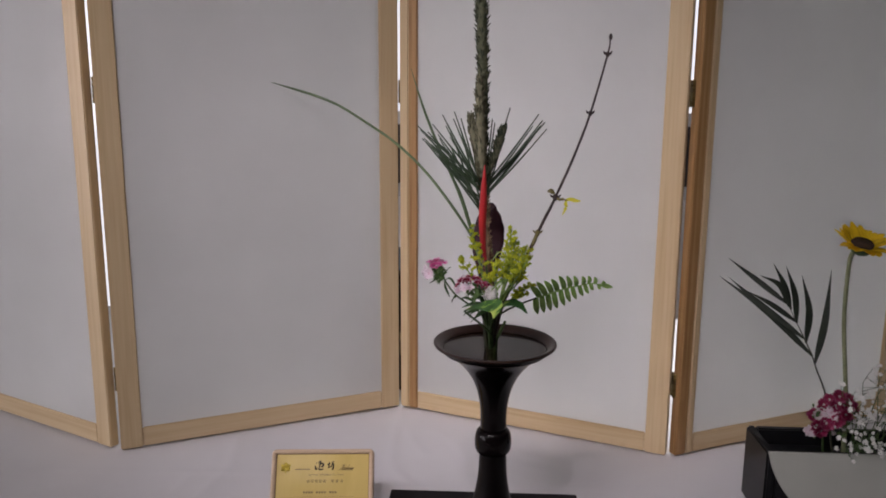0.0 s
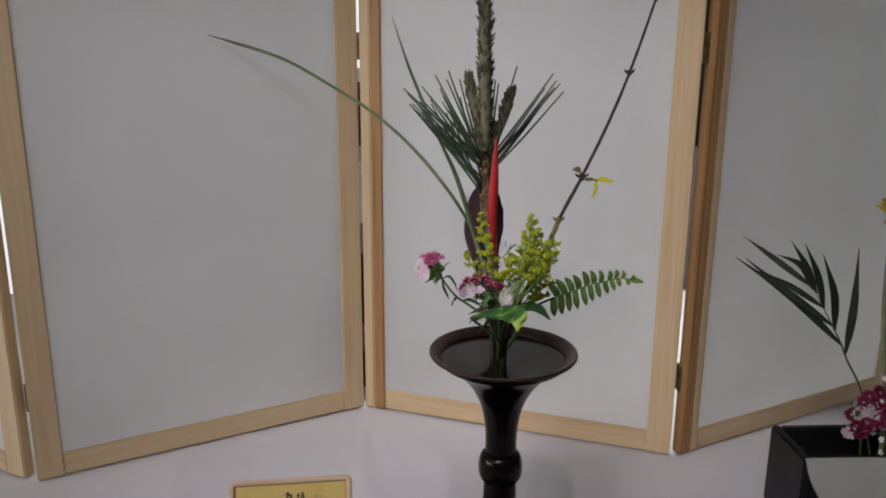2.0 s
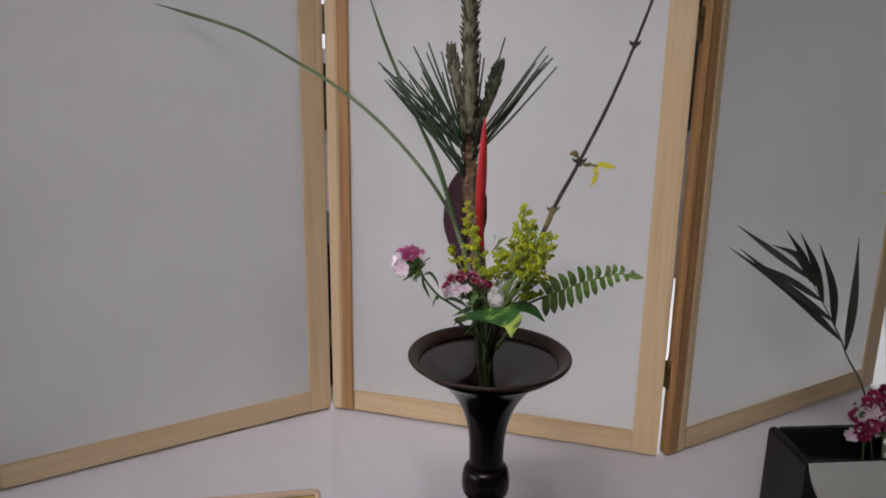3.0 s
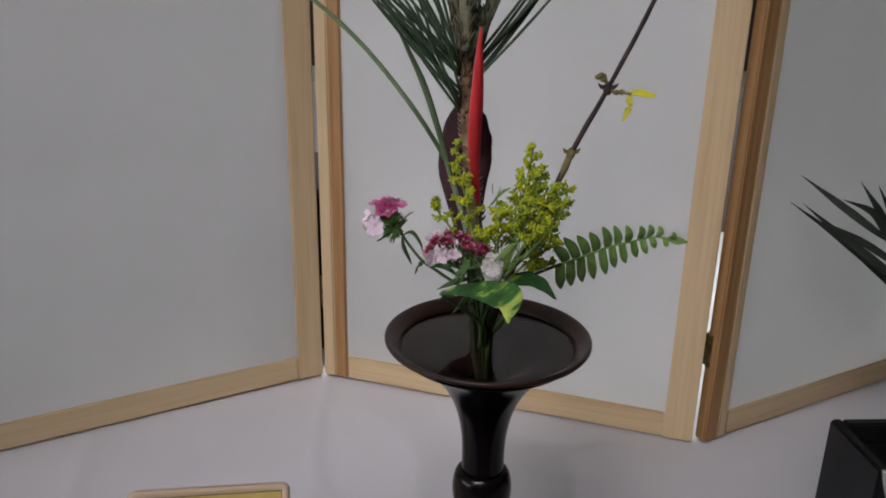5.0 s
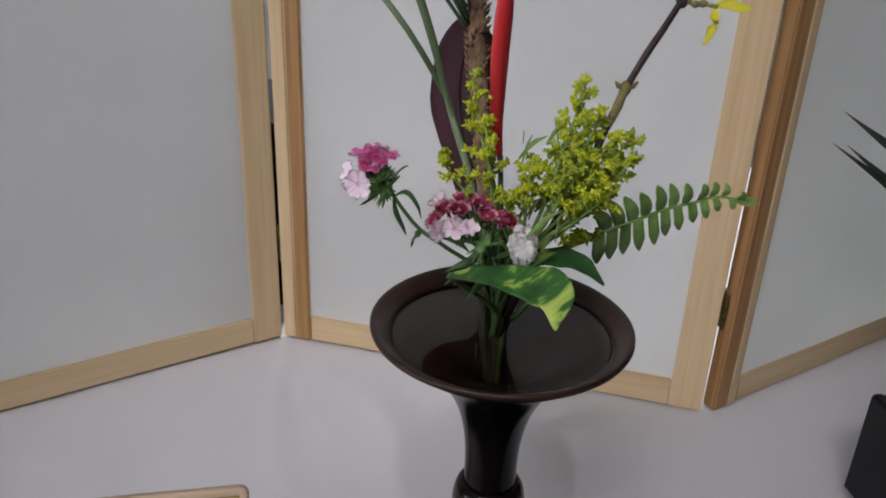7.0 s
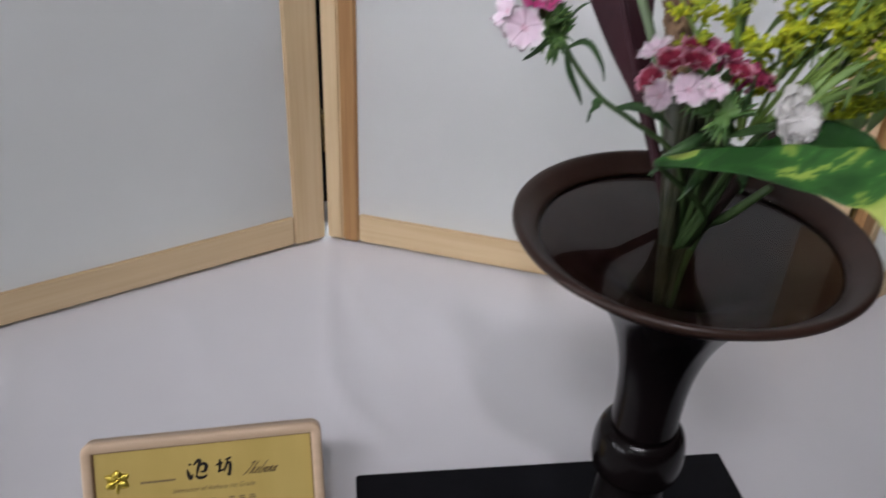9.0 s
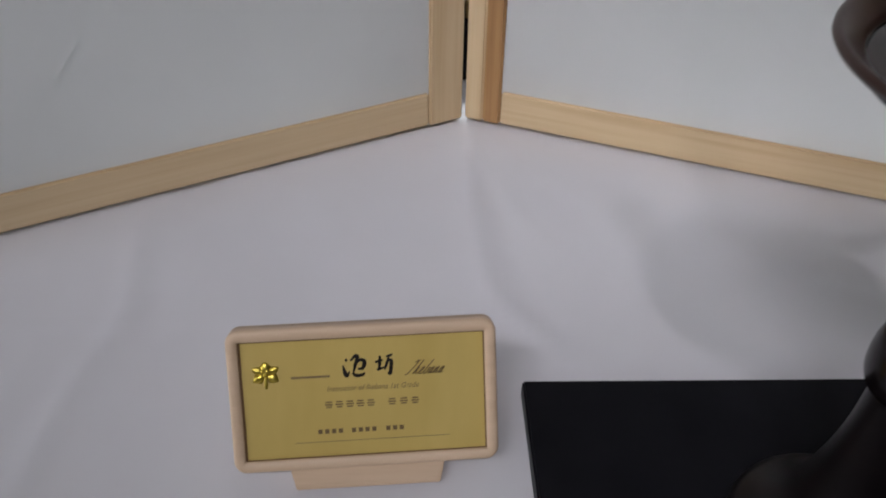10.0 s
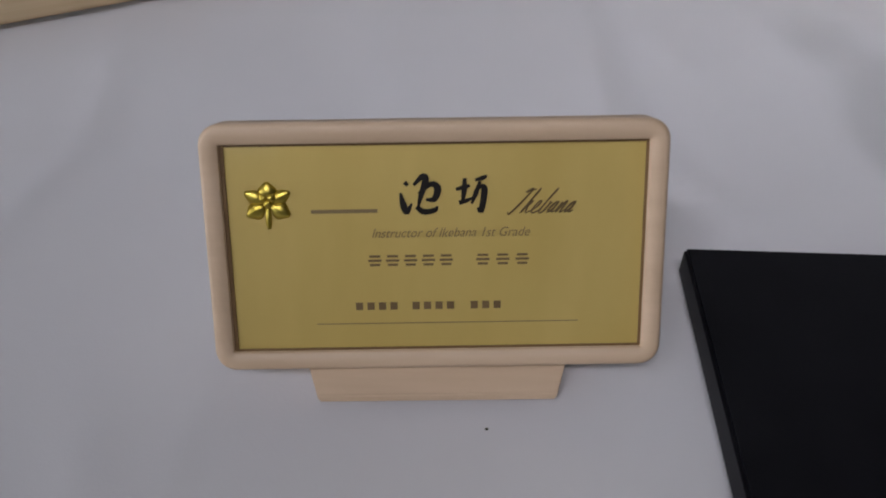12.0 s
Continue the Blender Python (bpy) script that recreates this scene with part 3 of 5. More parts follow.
for k, drop in enumerate((0.015, 0.2, 0.45, 0.70)):
    ring = []
    for i, v in enumerate(rim_line):
        out = Vector((v.co.x - 0.15, v.co.y - 1.32, 0)).normalized()
        ring.append(bm.verts.new((v.co.x + out.x * (0.006 + 0.02 * drop * math.sin(i * 0.35)), v.co.y + out.y * (0.006 + 0.02 * drop * math.sin(i * 0.35)), -0.003 - drop)))
    for i in range(len(last)):
        j = (i + 1) % len(last)
        bm.faces.new((last[i], last[j], ring[j], ring[i]))
    last = ring
part("cloth", bm, cloth_mat, cloth)

# ---- folding screen ----
STILE, RAIL, DEEP, HIGH, WIDE = 0.0325, 0.032, 0.0155, 1.10, 0.461
screen = thing("folding_screen", -0.027, 1.383, 0.0, "pale pine folding screen with white paper panels", "folding screen")


def leaf_panel(x, y, turn, width, heart=None):
    """One leaf: its front foot corner at x, y, running along its own x."""
    m = pose(x, y, 0, 0, 0, turn)
    panel = new("screen_panel")
    panel.parent = screen
    panel.matrix_basis = WORLD[screen].inverted() @ m
    WORLD[panel] = m
    local = lambda *a: block(*a, bevel=0.0016)
    # some left stiles show reddish heartwood along one edge
    a, b = heart or (0, 0)
    if heart:
        part("heartwood_strip", local(a, b, 0, DEEP, 0, HIGH), pine_heart, panel, "reddish-brown heartwood", smooth=False, local=True)
    if b < STILE:
        part("stile", local(b + (0.0002 if heart else 0), STILE, 0, DEEP, 0, HIGH), pine_upright, panel, smooth=False, local=True)
    else:
        part("stile", local(0, a - 0.0002, 0, DEEP, 0, HIGH), pine_upright, panel, smooth=False, local=True)
    part("stile", local(width - STILE, width, 0, DEEP, 0, HIGH), pine_upright, panel, smooth=False, local=True)
    for z in (0.0, HIGH - RAIL):
        part("rail", local(STILE + 0.0003, width - STILE - 0.0003, 0.0012, DEEP - 0.001, z + 0.0003, z + RAIL), pine_level, panel, smooth=False, local=True)
    bm = bmesh.new()
    nx, nz = 14, 30
    rows = [[bm.verts.new((STILE - 0.002 + (width - 2 * STILE + 0.004) * i / nx, 0.0030 + 0.0003 * noise.noise((i * 0.4 + x * 9, k * 0.35, 4.0)), RAIL - 0.002 + (HIGH - 2 * RAIL + 0.004) * k / nz)) for i in range(nx + 1)] for k in range(nz + 1)]
    for r0, r1 in zip(rows, rows[1:]):
        for i in range(nx):
            bm.faces.new((r0[i], r0[i + 1], r1[i + 1], r1[i]))
    bmesh.ops.solidify(bm, geom=bm.faces[:], thickness=0.0012)
    for e in bm.edges:
        e.smooth = e.calc_face_angle(0.0) < 0.6
    part("paper", bm, paper, panel, "white paper", local=True)
    return panel


P1 = (-0.4590, 1.1790)
P2 = (-0.4390, 1.1716)
P3 = (-0.0271, 1.3838)
P4 = (0.4170, 1.2148)
A1, A2, A3, A4 = -26.3, 27.33, -21.49, 25.7
leaf_panel(P1[0] - WIDE * math.cos(radians(A1)), P1[1] - WIDE * math.sin(radians(A1)), A1, WIDE)
leaf_panel(*P2, A2, 0.4612)
leaf_panel(*P3, A3, 0.4614, (0.0165, STILE))
leaf_panel(*P4, A4, WIDE - 0.002, (0, 0.020))


def hinge(x, y, z, turn):
    h = new("hinge")
    h.parent = screen
    m = pose(x, y, z, 0, 0, turn)
    h.matrix_basis = WORLD[screen].inverted() @ m
    WORLD[h] = m
    tagged(h, "small aged brass butt hinge")
    bm = bmesh.new()
    for k in range(5):
        tube([(0, 0, k * 0.0076 + 0.0002), (0, 0, k * 0.0076 + 0.004), (0, 0, k * 0.0076 + 0.0074)], [0.0024, 0.0024, 0.0024], 4, 10, bm)
    part("knuckle", bm, brass, h, local=True)
    for s in (-1, 1):
        flap = block(-0.0008, 0.0008, 0.001, 0.016, 0.0, 0.038, 0.0003, m=Matrix.Rotation(s * 0.35, 4, "Z") @ Matrix.Translation((s * 0.0015, 0, 0)))
        part("flap", flap, brass, h, smooth=False, local=True)
        for z in (0.008, 0.030):
            bm = bmesh.new()
            bead(bm, (s * 0.0030, 0.008, z), 0.0020, (0.4, 1, 1), 2)
            part("screw", bm, brass, h, local=True)


for z in (0.0925, 0.53, 0.96):
    hinge(-0.4460, 1.1851, z, 0)
    hinge(-0.0268, 1.3895, z, 0)
    hinge(0.4109, 1.2225, z, 0)

# dark chest that shows in the gaps of the folds
chest = thing("lacquer_chest", 0.06, 1.56, 0.0, "long black lacquered chest standing behind the screen", "chest")
part("body", block(-0.20, 0.32, 1.455, 1.68, 0.0, 0.205, 0.004), board_black, chest, smooth=False)
part("lid", block(-0.203, 0.323, 1.452, 1.683, 0.2055, 0.23, 0.005), board_black, chest, smooth=False)
# cream cabinets along the far wall, glimpsed through the same gaps
for x in (0.0, 0.95, 1.90):
    unit = thing("storage_cabinet", x, 2.98, Z0, "cream painted storage cabinet against the dark wall", "cabinet", "cabinets along the wall")
    part("body", block(x - 0.47, x + 0.47, 2.80, Y1 - 0.01, Z0, 0.165, 0.004), wall_paint, unit, smooth=False)
    part("cabinet_top", block(x - 0.474, x + 0.474, 2.785, Y1 - 0.005, 0.166, 0.19, 0.004), wall_paint, unit, smooth=False)
    for side in (-1, 1):
        door = part("cabinet_door", block(*sorted((x + side * 0.004, x + side * 0.465)), 2.780, 2.799, Z0 + 0.06, 0.150, 0.003), wall_paint, unit, smooth=False)
        part("handle", block(x + side * 0.05 - 0.006, x + side * 0.05 + 0.006, 2.760, 2.7795, -0.30, -0.16, 0.003), brass, door, smooth=False)

# ---- vase on its board ----
VX, VY = 0.1339, 0.9521
board = thing("display_board", 0.1252, 0.8784, 0.0, "flat black lacquered board under the vase", "display board", rz=0.7)
part("slab", block(-0.1268, 0.1268, -0.178, 0.1810, 0.0, 0.012, 0.0012), board_black, board, smooth=False, local=True)



def turned(profile, sides, closed=False):
    return lathe([(r * 1.027, z * 1.0066) for r, z in profile], sides, VX, VY, closed)


vase = thing("flower_vase", VX, VY, 0.012, "tall black bronze vase with a wide flat rim", "vase")
outer = smooth_profile([(0.047, 0.012), (0.048, 0.017), (0.045, 0.023), (0.036, 0.032), (0.0265, 0.047), (0.0205, 0.070), (0.0172, 0.092), (0.0160, 0.112), (0.0158, 0.121)], 40)
part("foot", turned(outer, 64), lacquer_foot, vase)
knob = [(0.0160, 0.1212), (0.0184, 0.1224), (0.0206, 0.1262), (0.0215, 0.1315), (0.0215, 0.1385), (0.0206, 0.1445), (0.0192, 0.1486), (0.0170, 0.1512), (0.0156, 0.1518)]
part("knob", turned(smooth_profile(knob, 34), 64), lacquer, vase)
trumpet = smooth_profile([(0.0154, 0.1520), (0.0153, 0.166), (0.0162, 0.181), (0.0188, 0.196), (0.0232, 0.2095), (0.0305, 0.2230), (0.0405, 0.2355), (0.0530, 0.2465), (0.0630, 0.2535), (0.0686, 0.2562)], 60)
inner = smooth_profile([(0.0596, 0.2508), (0.0505, 0.2478), (0.0385, 0.2385), (0.0285, 0.2255), (0.0205, 0.2120), (0.0150, 0.1950), (0.0125, 0.1750)], 34)
part("trumpet", turned(trumpet + [(0.0615, 0.2525)] + [(r + 0.0010, z - 0.0006) for r, z in inner], 96), lacquer, vase)
part("basin", turned(inner + [(r + 0.0003, z - 0.0003) for r, z in reversed(inner)], 96, True), basin_brown, vase, "brown bronze basin under the water")
rim = [(0.0681, 0.2563), (0.0696, 0.2570), (0.0704, 0.2583), (0.0703, 0.2598), (0.0693, 0.2606), (0.0676, 0.2602), (0.0645, 0.2580), (0.0612, 0.2556), (0.0601, 0.2546), (0.0595, 0.2525), (0.0597, 0.2490), (0.0609, 0.2520)]
part("rim", turned(rim, 96, True), rim_brown, vase, "wide brown bronze rim")
water = thing("water", VX, VY, 0.2542, "still clear water filling the mouth of the vase", "water")
bm = bmesh.new()
bmesh.ops.create_circle(bm, cap_ends=True, segments=96, radius=0.0612, matrix=Matrix.Translation((VX, VY, 0.2542)))
part("surface", bm, water_mat, water).visible_shadow = False

part("meniscus", lathe([(0.0603, 0.25425), (0.0608, 0.25445), (0.0612, 0.2550), (0.0613, 0.2540), (0.0605, 0.2538)], 96, VX, VY, closed=True), water_mat, water)

# ---- name plate ----
PLATE = pose(-0.0903, 1.0165, 0.0459, 0, 0, 4.06) @ Matrix.Rotation(radians(-0.43), 4, "Y") @ Matrix.Rotation(radians(90 - 29.29), 4, "X")
# in the plate's own frame x runs along it, y up its face, z out of the face
plate = thing("name_plate", -0.0903, 1.0165, 0.0, "pale wooden stand holding a gold name card", "name plate")
CW, CH = 0.1238, 0.0631


def rounded(w, h, r, n=8):
    out = []
    for cx, cy, a0 in ((w / 2 - r, h / 2 - r, 0), (-w / 2 + r, h / 2 - r, 90), (-w / 2 + r, -h / 2 + r, 180), (w / 2 - r, -h / 2 + r, 270)):
        out += [(cx + r * math.cos(radians(a0 + 90 * i / n)), cy + r * math.sin(radians(a0 + 90 * i / n))) for i in range(n + 1)]
    return out


M = 0.0060
bm = bmesh.new()
out_line, in_line = rounded(CW + 2 * M, CH + 2 * M, 0.0065), rounded(CW, CH, 0.0004)
layers = [(out_line, -0.0085), (out_line, 0.0006), (rounded(CW + 2 * M - 0.0012, CH + 2 * M - 0.0012, 0.006), 0.0022), (rounded(CW + 2 * M - 0.003, CH + 2 * M - 0.003, 0.0055), 0.0026), (rounded(CW + 0.0006, CH + 0.0006, 0.0007), 0.0024), (in_line, 0.0018), (in_line, -0.0006)]
rings = [[bm.verts.new((x, y, z)) for x, y in line] for line, z in layers]
for r0, r1 in zip(rings, rings[1:]):
    for i in range(len(out_line)):
        j = (i + 1) % len(out_line)
        bm.faces.new((r0[i], r0[j], r1[j], r1[i]))
bm.faces.new(rings[0]), bm.faces.new(rings[-1])
bmesh.ops.transform(bm, matrix=PLATE, verts=bm.verts)
part("frame", bm, holder_mat, plate, "rounded pale wooden frame")
foot = bmesh.new()
lean = pose(-0.0903, 1.0165, 0, 0, 0, 4.06)
corners = [[foot.verts.new(lean @ Vector((x, y, z))) for x, y in ((-a, f), (a, f), (a, b), (-a, b))] for z, a, f, b in ((0.0, 0.0375, -0.0224, 0.030), (0.003, 0.0380, -0.0219, 0.030), (0.0170, 0.0418, -0.0130, 0.016))]
for r0, r1 in zip(corners, corners[1:]):
    for i in range(4):
        foot.faces.new((r0[i], r0[(i + 1) % 4], r1[(i + 1) % 4], r1[i]))
foot.faces.new(corners[0]), foot.faces.new(corners[-1])
bmesh.ops.bevel(foot, geom=foot.edges[:], offset=0.0006, segments=2, affect="EDGES")
part("foot", foot, holder_mat, plate, smooth=False)
card = part("card", block(-CW / 2 + 0.0003, CW / 2 - 0.0003, -CH / 2 + 0.0003, CH / 2 - 0.0003, -0.0004, 0.0002, 0, m=PLATE), gold_card, plate, "gold printed card", smooth=False)
for x0, x1, y0, y1 in ((-CW / 2, CW / 2, CH / 2 - 0.0007, CH / 2), (-CW / 2, CW / 2, -CH / 2, -CH / 2 + 0.0006), (-CW / 2, -CW / 2 + 0.0011, -CH / 2 + 0.0007, CH / 2 - 0.0008), (CW / 2 - 0.0008, CW / 2, -CH / 2 + 0.0007, CH / 2 - 0.0008)):
    part("border", block(x0, x1, y0, y1, 0.00025, 0.0008, 0, m=PLATE), gold_edge, card, smooth=False)


def card_shape(name, bm, mat, label=""):
    bmesh.ops.transform(bm, matrix=PLATE, verts=bm.verts)
    return part(name, bm, mat, card, label, smooth=False)


def card_x(u):
    return (u - 0.5) * CW


def card_y(v):
    return (0.5 - v) * CH


def bars(name, u0, u1, v, height, mat, count=1, gap=0.25):
    step = (u1 - u0) / count
    for k in range(count):
        a, b = card_x(u0 + k * step), card_x(u0 + (k + 1 - (gap if count > 1 else 0)) * step)
        card_shape(name, block(a, b, card_y(v) - height / 2, card_y(v) + height / 2, 0.00022, 0.00042, 0), mat)


def brush(points, widths, mat, name="brush_stroke", n=14):
    """A flat stroke of ink along points given as shares of the card."""
    line = glide([(card_x(u), card_y(v), 0.00046) for u, v in points], n)
    bm = bmesh.new()
    rows = []
    for i, c in enumerate(line):
        d = (line[min(i + 1, n - 1)] - line[max(i - 1, 0)]).normalized()
        t = i / (n - 1) * (len(widths) - 1)
        k = min(int(t), len(widths) - 2)
        w = widths[k] + (widths[k + 1] - widths[k]) * (t - k)
        s = Vector((-d.y, d.x, 0)) * w / 2
        rows.append((bm.verts.new(c - s), bm.verts.new(c + s)))
    for (a, b), (c, d) in zip(rows, rows[1:]):
        bm.faces.new((a, b, d, c))
    bmesh.ops.solidify(bm, geom=bm.faces[:], thickness=0.00015)
    return card_shape(name, bm, mat)


def lettering(body, u0, u1, v, mat, shear=0.35):
    data = bpy.data.curves.new("lettering", "FONT")
    data.body, data.size, data.shear, data.extrude, data.offset = body, 0.01, shear, 0.00008, -0.00008
    ob = bpy.data.objects.new("lettering", data)
    scene.collection.objects.link(ob)
    bpy.context.view_layer.update()
    me = bpy.data.meshes.new_from_object(ob.evaluated_get(bpy.context.evaluated_depsgraph_get()))
    bpy.data.objects.remove(ob)
    bpy.data.curves.remove(data)
    bm = bmesh.new()
    bm.from_mesh(me)
    bpy.data.meshes.remove(me)
    wide = max(q.co.x for q in bm.verts) - min(q.co.x for q in bm.verts)
    s = (card_x(u1) - card_x(u0)) / wide
    bmesh.ops.transform(bm, matrix=Matrix.Translation((card_x(u0), card_y(v), 0.00042)) @ Matrix.Diagonal((s, s * 1.1, 1, 1)), verts=bm.verts)
    return card_shape("lettering", bm, mat)


LOOPS = {
    # letters of a sloping hand, each in a unit box, joined by hairlines
    "I": ((0.0, 0.05), (0.25, -0.02), (0.55, 0.45), (0.75, 1.0), (0.35, 0.85), (1.0, 0.98)),
    "k": ((0.0, 0.0), (0.35, 0.8), (0.45, 1.0), (0.25, 0.5), (0.1, 0.0), (0.35, 0.42), (0.6, 0.5), (0.4, 0.3), (0.7, 0.0), (1.0, 0.1)),
    "e": ((0.0, 0.05), (0.5, 0.25), (0.6, 0.48), (0.3, 0.45), (0.2, 0.1), (0.6, 0.0), (1.0, 0.12)),
    "b": ((0.0, 0.1), (0.4, 0.8), (0.45, 1.0), (0.2, 0.5), (0.15, 0.02), (0.6, 0.05), (0.75, 0.4), (0.6, 0.45), (1.0, 0.4)),
    "a": ((0.0, 0.1), (0.5, 0.46), (0.15, 0.3), (0.2, 0.0), (0.55, 0.2), (0.65, 0.46), (0.6, 0.02), (1.0, 0.1)),
    "n": ((0.0, 0.1), (0.15, 0.44), (0.12, 0.0), (0.45, 0.46), (0.6, 0.4), (0.6, 0.02), (1.0, 0.12)),
}


def script(word, u0, u1, v, mat):
    """A word in a joined, sloping hand along the line v."""
    widths = [1.5 if c.isupper() else 1.0 for c in word]
    step, u = (u1 - u0 - 0.03) / sum(widths), u0
    for c, w in zip(word, widths):
        tall = 0.115
        brush([(u + x * w * step + 0.042 * y, v - tall * y) for x, y in LOOPS[c]], [0.00028, 0.00055, 0.00040, 0.00055, 0.00028], mat, "script_letter", 22)
        u += w * step


# two large brush marks of the school, drawn as plain strokes
W = 0.0014
brush([(0.428, 0.185), (0.436, 0.200)], [W, W * 0.7], ink)
brush([(0.418, 0.235), (0.424, 0.290), (0.432, 0.325), (0.444, 0.285)], [W * 0.5, W * 1.5, W * 1.3, W * 0.4], ink)
brush([(0.449, 0.200), (0.470, 0.160), (0.478, 0.175), (0.466, 0.250), (0.458, 0.310)], [W * 0.6, W * 1.3, W * 1.5, W * 1.1, W * 0.4], ink)
brush([(0.460, 0.240), (0.490, 0.195), (0.506, 0.215), (0.498, 0.265), (0.478, 0.268)], [W * 0.5, W * 1.2, W * 1.6, W * 1.3, W * 0.6], ink)
brush([(0.455, 0.300), (0.472, 0.325), (0.498, 0.318), (0.505, 0.300)], [W, W * 1.3, W * 1.1, W * 0.4], ink)
brush([(0.549, 0.222), (0.568, 0.212), (0.582, 0.205)], [W * 0.7, W * 1.1, W * 0.6], ink)
brush([(0.570, 0.170), (0.568, 0.230), (0.564, 0.285)], [W * 0.8, W * 1.2, W * 0.6], ink)
brush([(0.556, 0.285), (0.574, 0.275), (0.588, 0.262)], [W, W * 0.9, W * 0.4], ink)
brush([(0.594, 0.180), (0.612, 0.170), (0.622, 0.160)], [W * 0.6, W, W * 0.5], ink)
brush([(0.606, 0.185), (0.596, 0.240), (0.586, 0.290)], [W * 0.6, W * 1.1, W * 0.5], ink)
brush([(0.596, 0.222), (0.612, 0.210), (0.616, 0.235), (0.608, 0.325), (0.600, 0.308)], [W * 0.5, W * 1.2, W * 1.4, W * 1.3, W * 0.4], ink)
# the school's name in script, as one plain bar
bars("script_bar", 0.205, 0.362, 0.318, 0.0011, ink_pale)
script("Ikebana", 0.668, 0.852, 0.338, ink_pale)
lettering("Instructor of Ikebana 1st Grade", 0.345, 0.722, 0.446, ink_pale)
for u in (0.352, 0.395, 0.438, 0.481, 0.524, 0.612, 0.660, 0.707):
    # each small character as three thin bars
    for k, wide in ((-1, 0.013), (0, 0.016), (1, 0.012)):
        bars("small_character", u - wide, u + wide, 0.558 + 0.021 * k, 0.00065, ink_brown)
for u0, count in ((0.302, 4), (0.440, 4), (0.582, 3)):
    bars("printed_letter", u0, u0 + 0.028 * count, 0.783, 0.0023, ink_brown, count, 0.38)
bars("rule_line", 0.205, 0.845, 0.870, 0.00022, ink_pale)
# raised gold flower mark
emblem = part("emblem", lathe([(0.0014, 0.0), (0.0013, 0.0006), (0.0006, 0.0010)], 16, bm=None), gold_foil, card, "raised gold flower mark", local=True)
emblem.matrix_basis = WORLD[card].inverted() @ PLATE @ Matrix.Translation((card_x(0.104), card_y(0.278), 0.0003))
WORLD[emblem] = PLATE @ Matrix.Translation((card_x(0.104), card_y(0.278), 0.0003))
for turn, long, wide, lift in ((90, 0.0066, 0.0050, 0.0012), (28, 0.0074, 0.0036, 0.0008), (152, 0.0074, 0.0036, 0.0008), (-30, 0.0072, 0.0046, 0.0010), (210, 0.0072, 0.0046, 0.0010), (-90, 0.0074, 0.0016, 0.0006), (60, 0.0040, 0.0024, 0.0016), (120, 0.0040, 0.0024, 0.0016)):
    c, s = math.cos(radians(turn)), math.sin(radians(turn))
    bm = blade([(0.0010 * c, 0.0010 * s, 0.0004), (0.55 * long * c, 0.55 * long * s, lift), (long * c, long * s, 0.0003)], [0.0012, wide * 1.15, wide * 1.2, 0.0012], (-s, c, 0), 8, 4, -0.2, 0.0002)
    part("emblem_petal", bm, gold_foil, emblem, local=True)


# a dark speck of plant litter on the cloth
crumb = thing("plant_crumb", -0.073, 0.987, 0.0, "tiny dark crumb of plant litter on the tablecloth", "litter")
bm = bmesh.new()
bead(bm, (-0.073, 0.987, cloth_height(-0.073, 0.987) + 0.0004), 0.0007, (1.0, 0.7, 0.6), 1)
part("fleck", bm, dark_stem, crumb)

# ---- flowers in the vase ----
def rod(name, points, radii, mat, parent, label="", n=16, sides=8, rough=0.0):
    return part(name, tube(points, radii, n, sides, rough=rough), mat, parent, label)


BEFORE = set(WORLD)
MOUTH = Vector((0.1332, 0.9397, 0.2467))

# pine: rough stem, scaly candles, whorl of long needles
pine = thing("pine_branch", MOUTH.x, MOUTH.y, MOUTH.z, "upright pine branch with long candles and dark needles", "pine branch")
axis = [(0.1290, 0.9365, 0.2417), (0.1263, 0.9570, 0.3126), (0.1230, 0.9710, 0.3534), (0.1195, 0.9815, 0.3946), (0.1172, 0.9800, 0.4361), (0.1157, 0.9750, 0.4673)]
# the stem's foot takes a dark colour in place of the foliage's shade
rod("stem_base", axis[:2], [0.0046, 0.0050], dark_stem, pine, "foot of the stem, coloured dark for the foliage's shade", n=12)
bm = tube(axis[1:], [0.0052, 0.0050, 0.0048, 0.0045, 0.0036], 34, 12, rough=0.10)
rng = random.Random(5)
line = glide(axis, 60)
for k in range(240):
    c = line[rng.randrange(16, 58)]
    a = rng.uniform(0, 2 * math.pi)
    d = Vector((math.cos(a), math.sin(a), 0.5))
    tube([c + d * 0.0038, c + d * 0.0058, c + d * 0.0074 + Vector((0, 0, 0.0014))], [0.0014, 0.0010, 0.0002], 3, 5, bm)
part("stem", bm, bark, pine, "rough brown bark")


def candle(points, radii, mat, seed, scales):
    """A pine candle: a tapered shoot set with upright scales in spirals."""
    rng = random.Random(seed)
    bm = tube(points, [r * 0.8 for r in radii], 24, 10)
    line = glide(points, scales)
    for k, c in enumerate(line):
        t = k / (scales - 1) * (len(radii) - 1)
        i = min(int(t), len(radii) - 2)
        r = radii[i] + (radii[i + 1] - radii[i]) * (t - i)
        for h in range(4):
            a = rng.uniform(0, 6.283)
            d = Vector((math.cos(a), math.sin(a), 0))
            p = c + d * r * 0.66 + Vector((0, 0, rng.uniform(-0.002, 0.002)))
            tip = p + d * r * rng.uniform(0.35, 0.75) + Vector((0, 0, rng.uniform(0.0035, 0.006)))
            tube([p - Vector((0, 0, 0.001)), (p + tip) / 2 + d * 0.0003, tip], [0.0010, 0.0008, 0.0002], 3, 4, bm)
    return bm


